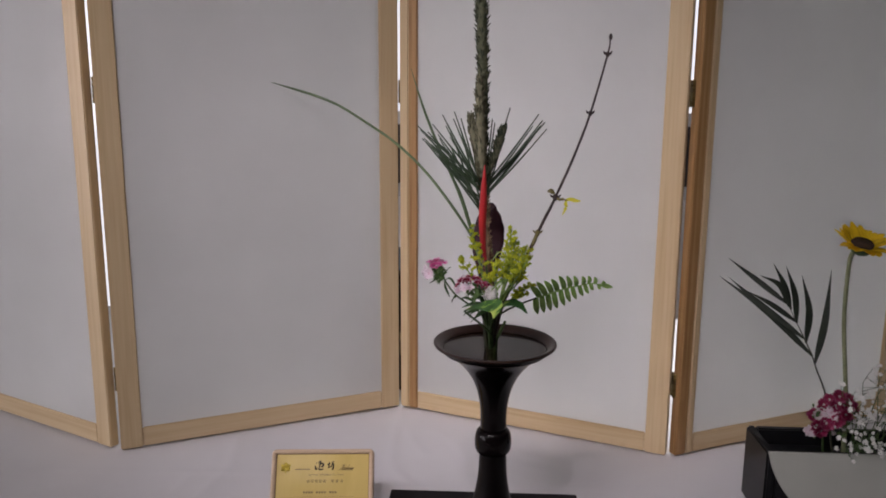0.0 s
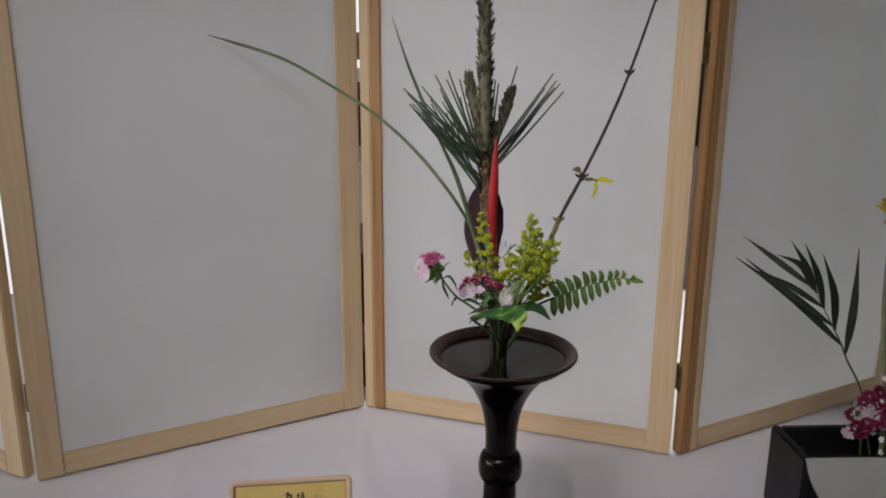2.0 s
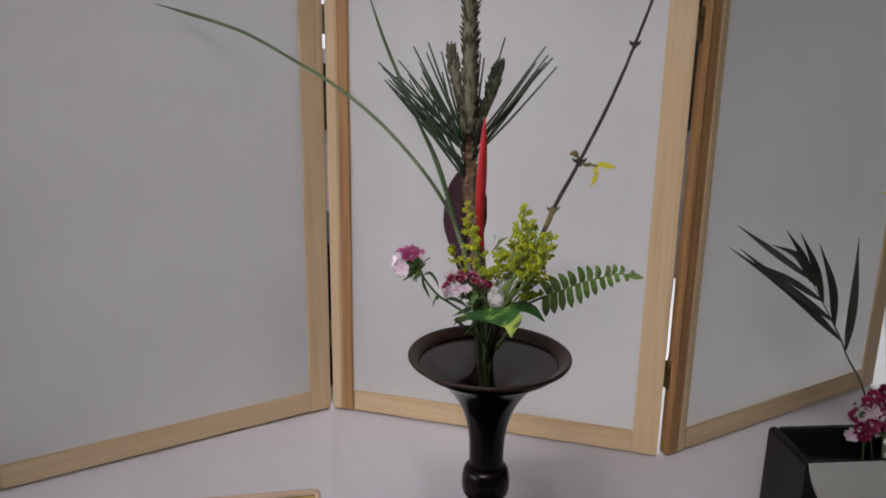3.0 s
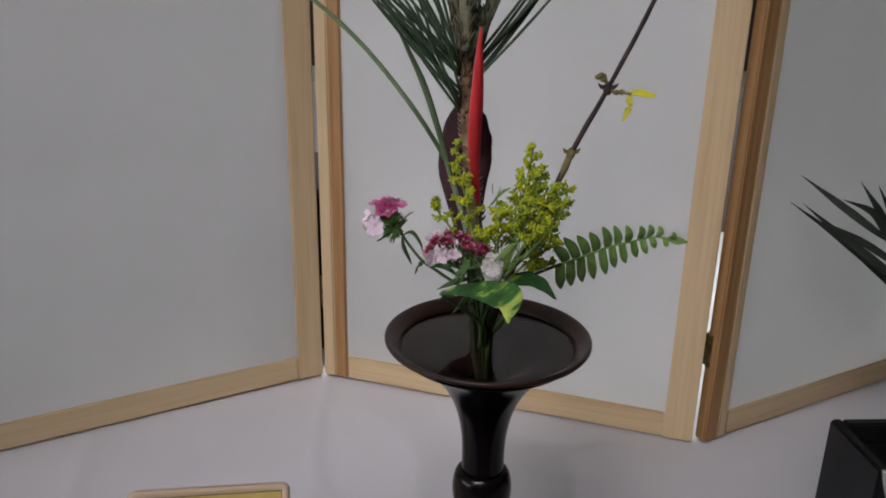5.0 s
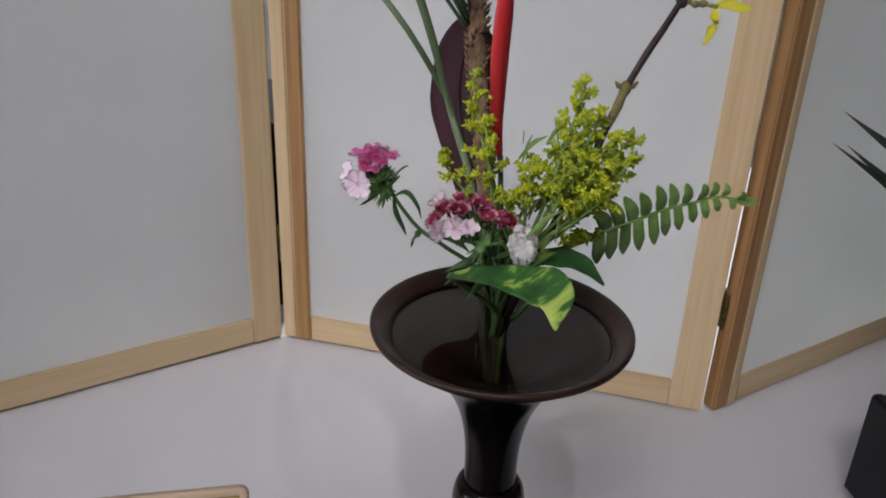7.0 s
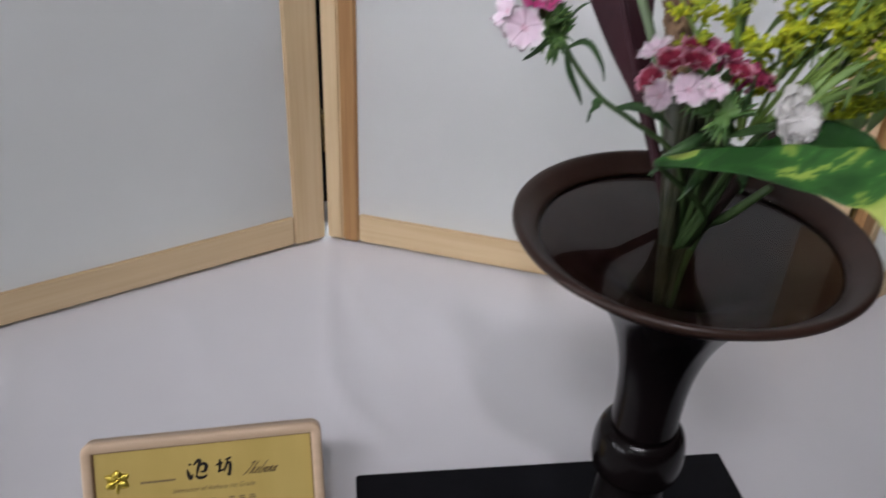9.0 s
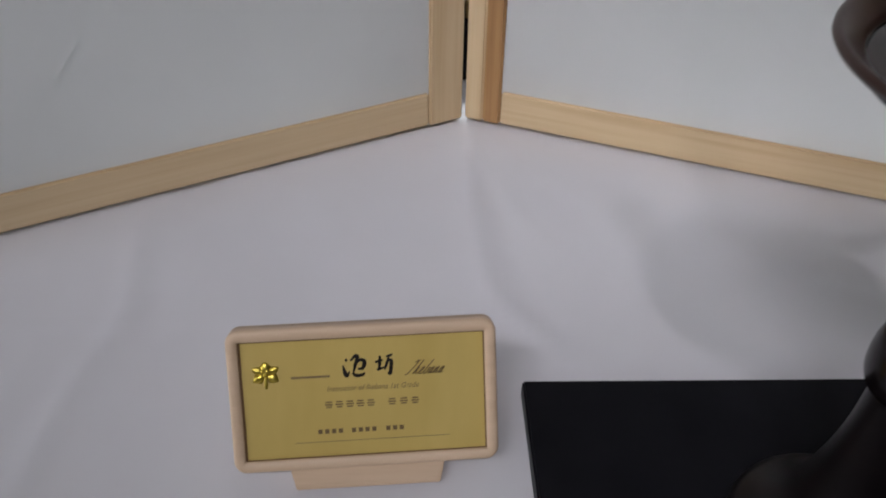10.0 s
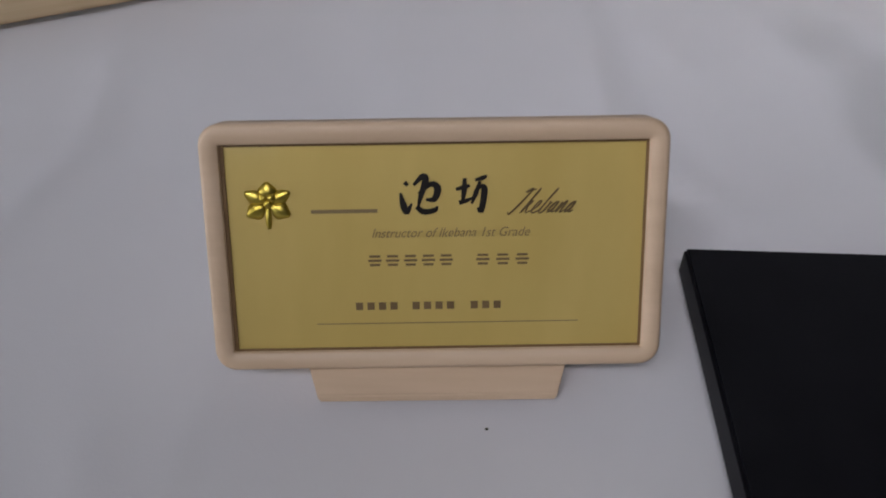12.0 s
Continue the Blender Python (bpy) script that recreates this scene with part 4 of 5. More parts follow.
part("candle", candle([(0.1156, 0.9698, 0.4517), (0.1151, 0.9728, 0.5197), (0.1131, 0.9737, 0.5937), (0.1116, 0.9713, 0.6470), (0.1096, 0.9696, 0.7008), (0.1087, 0.9689, 0.7387)], [0.0056, 0.0072, 0.0074, 0.0072, 0.0063, 0.003], candle_green, 3, 130), candle_green, pine, "long dark green leading candle")
part("candle", candle([(0.1156, 0.9649, 0.4485), (0.1141, 0.9579, 0.4880), (0.1119, 0.9515, 0.5300), (0.1111, 0.9478, 0.5600)], [0.0044, 0.0062, 0.0060, 0.0034], candle_pale, 7, 50), candle_pale, pine, "young pale brown candle")
part("candle", candle([(0.1129, 0.9725, 0.4486), (0.1078, 0.9799, 0.4780), (0.1022, 0.9862, 0.5043), (0.1007, 0.9888, 0.5170)], [0.0036, 0.0050, 0.0048, 0.0028], candle_green, 9, 40), candle_pale, pine)
part("candle", candle([(0.1187, 0.9675, 0.4444), (0.1278, 0.9669, 0.4672), (0.1354, 0.9654, 0.4911), (0.1392, 0.9642, 0.5036)], [0.0030, 0.0048, 0.0050, 0.0030], candle_green, 11, 36), candle_green, pine)
whorl = Vector((0.1168, 0.9780, 0.4335))
NEEDLES = [(radians(a), r, h) for a, r, h in ((178, 0.078, 0.066), (172, 0.074, 0.070), (168, 0.068, 0.076), (184, 0.062, 0.080), (160, 0.060, 0.082), (190, 0.070, 0.068), (150, 0.046, 0.082), (200, 0.047, 0.084), (140, 0.056, 0.066), (215, 0.032, 0.086), (176, 0.050, 0.084), (164, 0.036, 0.086),
           (0, 0.074, 0.078), (6, 0.068, 0.076), (-6, 0.064, 0.080), (-2, 0.068, 0.070), (25, 0.028, 0.080), (-35, 0.018, 0.080), (50, 0.016, 0.080))]
for k in range(42):
    a, reach, rise = NEEDLES[k % len(NEEDLES)]
    a += rng.uniform(-0.18, 0.18)
    long = rng.uniform(0.80, 1.03)
    reach, rise = reach * long * rng.uniform(0.92, 1.03), rise * long
    d = Vector((math.cos(a), math.sin(a) * 0.75, 0))
    foot_at = whorl + d * 0.0042 + Vector((0, 0, rng.uniform(-0.028, 0.010) if d.x < 0 else rng.uniform(-0.012, 0.010)))
    tip = foot_at + d * reach + Vector((0, 0, rise * (0.97 if d.x < 0 else 1.10)))
    mid = foot_at.lerp(tip, 0.5) + d * reach * 0.02
    rod("needle", [foot_at, mid, tip], [0.0010, 0.0011, 0.0006], needle_green, pine, n=8, sides=5)


# long blades of the iris
def iris(points, widths, side, label, twist=0.0):
    t = thing("iris_leaf", MOUTH.x, MOUTH.y, MOUTH.z, label, "leaf", "iris leaves")
    part("leaf_blade", blade(points, widths, side, 44, 4, 0.18, 0.0004, twist=twist), iris_green, t)


iris([(0.1325, 0.9384, 0.2417), (0.1215, 0.9690, 0.3150), (0.1100, 0.9980, 0.3560), (0.1040, 1.0010, 0.3710), (0.0797, 0.9950, 0.4090), (0.0430, 1.0420, 0.4462), (-0.0016, 1.1094, 0.4763), (-0.0497, 1.1781, 0.4991), (-0.0983, 1.2250, 0.5223), (-0.1380, 1.2550, 0.5356), (-0.1739, 1.2660, 0.5454), (-0.2080, 1.2620, 0.5553)],
     [0.0034, 0.0034, 0.0034, 0.0033, 0.0033, 0.0033, 0.0034, 0.0036, 0.0042, 0.0040, 0.0006], (1, 0.3, 0.9), "long arching green iris leaf with a fine tip")
iris([(0.1315, 0.9358, 0.2417), (0.1210, 0.9690, 0.3150), (0.1095, 0.9978, 0.3560), (0.0995, 0.9965, 0.3920), (0.0890, 1.0000, 0.4225), (0.0765, 1.0030, 0.4487), (0.0622, 1.0009, 0.4809), (0.0443, 1.0080, 0.5234), (0.0284, 1.0152, 0.5704)],
     [0.0028, 0.0028, 0.0032, 0.0044, 0.0046, 0.0028, 0.0032, 0.0028, 0.0005], (1, 0.2, 0.3), "short upright green iris leaf with a step cut")

# red leaf and burgundy leaf
red = thing("red_leaf", MOUTH.x, MOUTH.y, MOUTH.z, "narrow upright bright red leaf in front of the pine", "leaf")
part("leaf_blade", blade([(0.1215, 0.9085, 0.3600), (0.1189, 0.9065, 0.3783), (0.1177, 0.9017, 0.4060), (0.1183, 0.9005, 0.4328), (0.1188, 0.9015, 0.4671)], [0.0026, 0.0048, 0.0070, 0.0084, 0.0084, 0.0062, 0.0012], (1, 0.25, 0), 26, 6, 0.22, 0.0005), red_mat, red)
rod("petiole", [(0.1310, 0.9350, 0.2467), (0.1262, 0.9180, 0.3150), (0.1214, 0.9084, 0.3620)], [0.0013, 0.0014, 0.0012], stem_green, red)
wine = thing("burgundy_leaf", MOUTH.x, MOUTH.y, MOUTH.z, "broad dark burgundy leaf standing behind the pine stem", "leaf")
spine = [(0.1320, 0.9400, 0.2468), (0.1260, 0.9850, 0.2900), (0.1220, 1.0180, 0.3210), (0.1190, 1.0400, 0.3550), (0.1215, 1.0480, 0.3800), (0.1280, 1.0460, 0.3980), (0.1325, 1.0430, 0.4025)]
part("leaf_blade", blade(spine, [0.003, 0.006, 0.024, 0.046, 0.043, 0.022, 0.002], (0.86, -0.5, 0), 26, 10, 0.20, 0.0006), burgundy, wine)
rod("midrib", [(x, y - 0.0007, z) for x, y, z in spine], [0.0016, 0.0015, 0.0012, 0.0010, 0.0008, 0.0006, 0.0004], burgundy, wine)

# forsythia twig
twig_thing = thing("forsythia_branch", MOUTH.x, MOUTH.y, MOUTH.z, "thin dark forsythia twig with buds and yellow petals", "branch")
nodes = [(0.1301, 0.9364, 0.2417), (0.1400, 0.9060, 0.3090), (0.1602, 0.9040, 0.3550), (0.1776, 0.9130, 0.3926), (0.1950, 0.9060, 0.4328), (0.2118, 0.8960, 0.4770), (0.2262, 0.8870, 0.5225), (0.2384, 0.8668, 0.5808), (0.2399, 0.8640, 0.5945)]
rod("stem", nodes, [0.0020, 0.0019, 0.0018, 0.0017, 0.0014, 0.0013, 0.0011, 0.0009, 0.0007], twig, twig_thing, n=60, rough=0.10)
for (x, y, z), s in (((0.1776, 0.9130, 0.3926), 1.25), ((0.1950, 0.9060, 0.4328), 1.4), ((0.2262, 0.8870, 0.5225), 1.0), ((0.2384, 0.8668, 0.5808), 1.0)):
    bm = bmesh.new()
    bead(bm, (x, y, z), 0.0021 * s, (1, 1, 1.4), 2)
    for d in (-1, 1):
        tube([(x, y, z), (x + d * 0.0028 * s, y, z + 0.001), (x + d * 0.0042 * s, y - 0.0005, z + 0.0032)], [0.0011, 0.0013, 0.0003], 5, 6, bm)
    part("bud", bm, bud_green if z < 0.4 else twig, twig_thing)
rod("green_bark", [(0.1690, 0.9088, 0.3735), (0.1738, 0.9112, 0.3835), (0.1770, 0.9127, 0.3912)], [0.0014, 0.0021, 0.0021], bud_green, twig_thing, "olive green young bark", n=8, rough=0.12)
bm = bmesh.new()
bead(bm, (0.2402, 0.8636, 0.5972), 0.0018, (1, 1, 2.0), 2)
part("bud", bm, twig, twig_thing)
for k, (x, y, z) in enumerate(((0.1910, 0.9021, 0.4386), (0.1895, 0.9014, 0.4411), (0.1880, 0.9023, 0.4399), (0.1991, 0.9015, 0.4313), (0.2017, 0.8996, 0.4318))):
    bm = bmesh.new()
    bead(bm, (x, y, z), 0.0020, (1.2, 1, 0.9), 1)
    tube([(0.1945, 0.9055, 0.4340), ((x + 0.195) / 2, (y + 0.906) / 2, z), (x, y, z)], [0.0008, 0.0007, 0.0006], 5, 5, bm)
    part("bud", bm, bud_green, twig_thing)
blossom = part("blossom", tube([(0.2017, 0.8996, 0.4318), (0.2048, 0.8976, 0.4313), (0.2069, 0.8966, 0.4308)], [0.0006, 0.001, 0.0014], 5, 6), bud_green, twig_thing)
for pts in (((0.2058, 0.8967, 0.4313), (0.2105, 0.8957, 0.4321), (0.2155, 0.8946, 0.4310), (0.2206, 0.8944, 0.4308)), ((0.2058, 0.8966, 0.4306), (0.2053, 0.8945, 0.4256), (0.2032, 0.8933, 0.4200), (0.2015, 0.8932, 0.4159))):
    part("petal", blade(pts, [0.0022, 0.0040, 0.0044, 0.0034, 0.0012], (0.3, 0.3, 1), 12, 4, 0.25, 0.0002, wave=0.05), yellow_petal, blossom, "pale yellow petal")

# fern
fern = thing("fern_frond", MOUTH.x, MOUTH.y, MOUTH.z, "small green fern frond leaning outwards on a dark stalk", "fern")
mid = [(0.1791, 0.9263, 0.3156), (0.1955, 0.9281, 0.3208), (0.2109, 0.9300, 0.3260), (0.2272, 0.9325, 0.3291), (0.2424, 0.9340, 0.3318), (0.2605, 0.9358, 0.3285)]
rod("stalk", [(0.1318, 0.9400, 0.2467), (0.1366, 0.9250, 0.2901), (0.1450, 0.9248, 0.3002), (0.1615, 0.9252, 0.3084), mid[0]], [0.0012, 0.0012, 0.0012, 0.0011, 0.0010], dark_stem, fern, "thin dark stalk", n=30)
rod("midrib", mid, [0.0010, 0.0009, 0.0008, 0.0007, 0.0005], fern_green, fern, n=30)
line = glide(mid, 61)
for k in range(11):
    at = 1 + int(k * 5.3)
    c = line[at]
    d = (line[min(60, at + 2)] - line[max(at - 2, 0)]).normalized()
    for s in (-1, 1):
        size = (0.0225, 0.0240, 0.0235, 0.0222, 0.0208, 0.0192, 0.0172, 0.0150, 0.0122, 0.0094, 0.0066)[k] * rng.uniform(0.94, 1.06)
        if s > 0:
            size *= 0.86
        up = Vector((0.0, -0.28, 1.0)).normalized() * s
        lean_to = d * (0.16 + 0.03 * k if s < 0 else -0.62 + 0.06 * k)
        root = c + d * 0.0024 * s
        tip = root + (up + lean_to).normalized() * size + Vector((0, rng.uniform(-0.003, 0.003), 0))
        bend = root.lerp(tip, 0.5) + d * (0.0012 if s > 0 else -0.0006) + Vector((0, -0.0014, 0))
        wide = 0.0076 - 0.00032 * k
        part("leaflet", blade([root, bend, tip], [wide * 0.80, wide * 0.94, wide * 0.98, wide * 0.90, wide * 0.66, wide * 0.16], d, 13, 4, 0.12, 0.0002, wave=0.06), fern_green, fern)
part("leaflet", blade([line[54], line[59], line[60] + Vector((0.005, 0, -0.001))], [0.003, 0.0060, 0.001], (0, 0, 1), 8, 4, 0.1, 0.0002), fern_green, fern)

# goldenrod sprays
gold = thing("goldenrod", MOUTH.x, MOUTH.y, MOUTH.z, "yellow-green goldenrod sprays of tiny buds", "flower")
SPRAYS = (
    ((0.1370, 0.9146, 0.3102), (0.1438, 0.8956, 0.3541), (0.1479, 0.8765, 0.4006), 0.0088, 80),
    ((0.1381, 0.9129, 0.3122), (0.1470, 0.8863, 0.3540), (0.1525, 0.8676, 0.3910), 0.0093, 80),
    ((0.1392, 0.9112, 0.3142), (0.1522, 0.8815, 0.3519), (0.1630, 0.8613, 0.3830), 0.0088, 80),
    ((0.1402, 0.9102, 0.3142), (0.1538, 0.8811, 0.3458), (0.1650, 0.8607, 0.3740), 0.0088, 80),
    ((0.1391, 0.9101, 0.3121), (0.1489, 0.8807, 0.3387), (0.1584, 0.8600, 0.3615), 0.0088, 75),
    ((0.1381, 0.9120, 0.3112), (0.1438, 0.8880, 0.3444), (0.1495, 0.8680, 0.3720), 0.0088, 65),
    ((0.1350, 0.9128, 0.3101), (0.1334, 0.9007, 0.3343), (0.1318, 0.8913, 0.3597), 0.0085, 60),
    ((0.1370, 0.9109, 0.3101), (0.1418, 0.8962, 0.3384), (0.1465, 0.8823, 0.3667), 0.0085, 40),
    ((0.1329, 0.9146, 0.3102), (0.1161, 0.9049, 0.3548), (0.1059, 0.9005, 0.3977), 0.0062, 55),
    ((0.1329, 0.9146, 0.3102), (0.1181, 0.9024, 0.3445), (0.1120, 0.8985, 0.3800), 0.0058, 40),
    ((0.1308, 0.9146, 0.3101), (0.1117, 0.9056, 0.3374), (0.0925, 0.8985, 0.3640), 0.0062, 45),
    ((0.1329, 0.9126, 0.3081), (0.1281, 0.9048, 0.3262), (0.1237, 0.8977, 0.3434), 0.0060, 30),
    ((0.1369, 0.9158, 0.3021), (0.1557, 0.9169, 0.3204), (0.1732, 0.9201, 0.3307), 0.0060, 50),
    ((0.1375, 0.9120, 0.3050), (0.1530, 0.8990, 0.3190), (0.1640, 0.8930, 0.3265), 0.0062, 45),
)
for seed, (a, b, c, spread, count) in enumerate(SPRAYS):
    rng = random.Random(40 + seed)
    path = glide([a, b, c], 41)
    spray = rod("spray_stalk", [a, b, c], [0.0010, 0.0008, 0.0004], branch_green, gold, n=14, sides=6)
    branchlets = count // 5
    for k in range(branchlets):
        u = 0.50 + 0.50 * k / (branchlets - 1)
        q = path[int(u * 40)]
        turn = k * 2.4 + rng.uniform(-0.5, 0.5)
        d = Vector((math.cos(turn), math.sin(turn) * 0.9, rng.uniform(0.45, 1.2))).normalized()
        reach = spread * rng.uniform(0.75, 1.75) * (1.15 - 0.55 * max(0, u - 0.6) / 0.4)
        arch = glide([q, q + d * reach * 0.5 + Vector((0, 0, reach * 0.12)), q + d * reach - Vector((0, 0, reach * 0.05))], 11)
        rod("branchlet", [arch[0], arch[5], arch[10]], [0.0005, 0.0004, 0.0003], branch_green, spray, n=5, sides=5)
        # a dense tuft of florets on the outer half of the branchlet
        florets = bmesh.new()
        for h in range(36):
            p = arch[rng.randrange(3, 11)]
            out = Vector((rng.gauss(0, 0.8), rng.gauss(0, 0.8), rng.gauss(0.4, 0.7))).normalized()
            r = rng.uniform(0.0005, 0.0009)
            bead(florets, p + out * abs(rng.gauss(0.0012, 0.0009)), r, (1, 1, rng.uniform(1.5, 2.3)), 1, out.to_track_quat("Z", "Y"))
        young = rng.random() < 0.48
        tagged(part("floret_tuft", florets, golden_green if young else golden, spray, "tiny yellow-green florets" if young else "tiny yellow florets"), kind="stuff")
for k in range(30):
    a = Vector((rng.uniform(0.128, 0.155), rng.uniform(0.872, 0.914), rng.uniform(0.324, 0.376)))
    b = a + Vector((rng.uniform(-0.010, 0.020), rng.uniform(-0.014, 0.004), rng.uniform(0.006, 0.022)))
    part("leaf_blade", blade([a, (a + b) / 2 + Vector((0, 0, 0.002)), b], [0.0012, 0.0026, 0.0004], (0, 0.5, 1), 8, 2, 0.1, 0.0002), leaf_pale, gold)


# sweet williams
def sweet_william(label, stem, heads, calyxes, leaves):
    """stem: line; heads: (mesh, place, way, size); calyxes: (middle, spread, count); leaves: lists of points and a width."""
    t = thing("sweet_william", MOUTH.x, MOUTH.y, MOUTH.z, label, "flower", "sweet williams in the vase")
    rod("stem", stem, [0.0013, 0.0011, 0.0010, 0.0010], stem_green, t, n=24)
    rng = random.Random(len(leaves) + 3)
    for me, place, way, size in heads:
        piece("floret", me, t, facing(place, way, rng.uniform(0, 6), size))
    for middle, spread, count in calyxes:
        for k in range(count):
            d = Vector((rng.gauss(0, 0.7), rng.gauss(0, 0.7), rng.gauss(0.2, 0.6)))
            piece("calyx", CALYX, t, facing(Vector(middle) + d * spread * 0.36, d, rng.uniform(0, 6), rng.uniform(0.8, 1.25)))
    for pts, w in leaves:
        part("leaf_blade", blade(pts, [w * 0.4, w, w * 0.7, w * 0.08], (0.4, 0.6, 0.5), 14, 4, 0.2, 0.0003), leaf_dark, t)
    return t


bm = tube([(0, 0, -0.002), (0, 0, 0.0015), (0, 0, 0.004)], [0.0012, 0.0016, 0.0011], 6, 7)
for k in range(5):
    a = 2 * math.pi * k / 5
    tube([(0.001 * math.cos(a), 0.001 * math.sin(a), 0.0035), (0.0013 * math.cos(a), 0.0013 * math.sin(a), 0.0055), (0.0018 * math.cos(a), 0.0018 * math.sin(a), 0.0078)], [0.0006, 0.0005, 0.0001], 3, 4, bm)
CALYX = mesh_of("calyx", bm, calyx_green)
PINK = floret_mesh("pink_floret", pink_floret, seed=2)
PALE = floret_mesh("pale_floret", pale_floret, seed=3)
CRIM = floret_mesh("crimson_floret", crimson_floret, seed=4)
MAGE = floret_mesh("magenta_floret", magenta_floret, seed=5)
sweet_william("sweet william with bright pink and pale florets on a leaning stem",
              [(0.1332, 0.9373, 0.2467), (0.1190, 0.9263, 0.2920), (0.1005, 0.9294, 0.3072), (0.0880, 0.9337, 0.3149), (0.0776, 0.9382, 0.3267), (0.0715, 0.9399, 0.3369)],
              [(PINK, (0.0650, 0.9380, 0.3480), (-0.25, -0.42, 0.95), 1.0), (PALE, (0.0572, 0.9290, 0.3410), (-0.5, -0.85, 0.25), 0.86), (PINK, (0.0704, 0.9440, 0.3500), (0.25, -0.1, 1), 0.80), (PALE, (0.0528, 0.9376, 0.3438), (-0.9, -0.2, 0.4), 0.74), (PINK, (0.0610, 0.9460, 0.3510), (-0.35, 0.1, 1), 0.9)],
              [((0.0672, 0.9375, 0.3395), 0.0062, 26), ((0.0705, 0.9385, 0.3345), 0.0050, 14)],
              [([(0.0745, 0.9385, 0.3308), (0.0809, 0.9360, 0.3338), (0.0861, 0.9337, 0.3276), (0.0881, 0.9323, 0.3215)], 0.0030), ([(0.0745, 0.9384, 0.3298), (0.0756, 0.9343, 0.3236), (0.0787, 0.9320, 0.3174), (0.0807, 0.9308, 0.3133)], 0.0032),
               ([(0.0891, 0.9337, 0.3149), (0.0859, 0.9317, 0.3133), (0.0838, 0.9305, 0.3103), (0.0833, 0.9294, 0.3072)], 0.0042), ([(0.0725, 0.9398, 0.3359), (0.0767, 0.9412, 0.3421), (0.0799, 0.9414, 0.3451), (0.0820, 0.9415, 0.3461)], 0.0018),
               ([(0.0684, 0.9352, 0.3358), (0.0631, 0.9321, 0.3327), (0.0600, 0.9311, 0.3307), (0.0579, 0.9300, 0.3296)], 0.0022), ([(0.0932, 0.9315, 0.3113), (0.0995, 0.9280, 0.3133), (0.1068, 0.9241, 0.3112), (0.1120, 0.9219, 0.3072)], 0.0040)])
sweet_william("sweet william head of crimson, pink and pale florets",
              [(0.1302, 0.9356, 0.2466), (0.1233, 0.9152, 0.2919), (0.1175, 0.9079, 0.3171), (0.1106, 0.8996, 0.3302)],
              [(CRIM, (0.0963, 0.8960, 0.3410), (-0.35, -0.25, 1), 0.67), (CRIM, (0.1050, 0.8996, 0.3440), (-0.1, -0.1, 1), 0.69), (MAGE, (0.1115, 0.8950, 0.3430), (0.15, -0.25, 1), 0.63), (CRIM, (0.1242, 0.8935, 0.3362), (0.45, -0.4, 0.8), 0.63), (CRIM, (0.0918, 0.8990, 0.3340), (-0.8, -0.5, 0.5), 0.58),
               (PALE, (0.0989, 0.8872, 0.3352), (-0.2, -0.7, 0.7), 0.65), (CRIM, (0.1135, 0.8885, 0.3405), (0.1, -0.35, 1), 0.55), (PALE, (0.0940, 0.9060, 0.3410), (-0.6, 0, 0.9), 0.65), (MAGE, (0.1186, 0.8900, 0.3385), (0.25, -0.45, 0.9), 0.60), (PALE, (0.0925, 0.8923, 0.3315), (-0.6, -0.6, 0.35), 0.58), (PALE, (0.1050, 0.8850, 0.3360), (0.0, -0.5, 0.9), 0.55), (CRIM, (0.1010, 0.8905, 0.3425), (-0.1, -0.3, 1), 0.62)],
              [((0.1076, 0.8942, 0.3322), 0.0060, 18), ((0.1128, 0.8883, 0.3270), 0.0055, 12)],
              [([(0.1146, 0.8998, 0.3200), (0.1106, 0.8919, 0.3260), (0.1077, 0.8857, 0.3300), (0.1057, 0.8823, 0.3340)], 0.0042), ([(0.1167, 0.8969, 0.3180), (0.1169, 0.8883, 0.3270), (0.1161, 0.8832, 0.3340), (0.1152, 0.8810, 0.3422)], 0.0042), ([(0.1166, 0.8986, 0.3160), (0.1084, 0.8931, 0.3169), (0.1012, 0.8912, 0.3148), (0.0959, 0.8910, 0.3118)], 0.0044),
               ([(0.1187, 0.8967, 0.3159), (0.1241, 0.8879, 0.3219), (0.1273, 0.8826, 0.3259), (0.1305, 0.8810, 0.3300)], 0.0042), ([(0.1176, 0.8992, 0.3119), (0.1072, 0.8998, 0.3068), (0.1009, 0.9014, 0.3038), (0.0977, 0.9021, 0.2997)], 0.0050), ([(0.1198, 0.8947, 0.3139), (0.1189, 0.8836, 0.3137), (0.1169, 0.8761, 0.3116), (0.1148, 0.8722, 0.3085)], 0.0046),
               ([(0.1206, 0.9018, 0.3099), (0.1111, 0.9098, 0.3049), (0.1058, 0.9122, 0.2999), (0.1037, 0.9127, 0.2938)], 0.0052), ([(0.1218, 0.8964, 0.3119), (0.1292, 0.8873, 0.3138), (0.1354, 0.8834, 0.3118), (0.1395, 0.8813, 0.3087)], 0.0044),
               ([(0.1236, 0.9050, 0.3039), (0.1164, 0.8995, 0.3038), (0.1102, 0.8956, 0.2997), (0.1060, 0.8934, 0.2946)], 0.0050), ([(0.1227, 0.9016, 0.3079), (0.1198, 0.8951, 0.3200), (0.1137, 0.8918, 0.3250), (0.1096, 0.8899, 0.3229)], 0.0046), ([(0.1247, 0.8996, 0.3059), (0.1249, 0.8918, 0.3118), (0.1230, 0.8848, 0.3168), (0.1222, 0.8806, 0.3228)], 0.0040)])
pure = thing("white_carnation", MOUTH.x, MOUTH.y, MOUTH.z, "small ruffled white flower facing outwards", "flower")
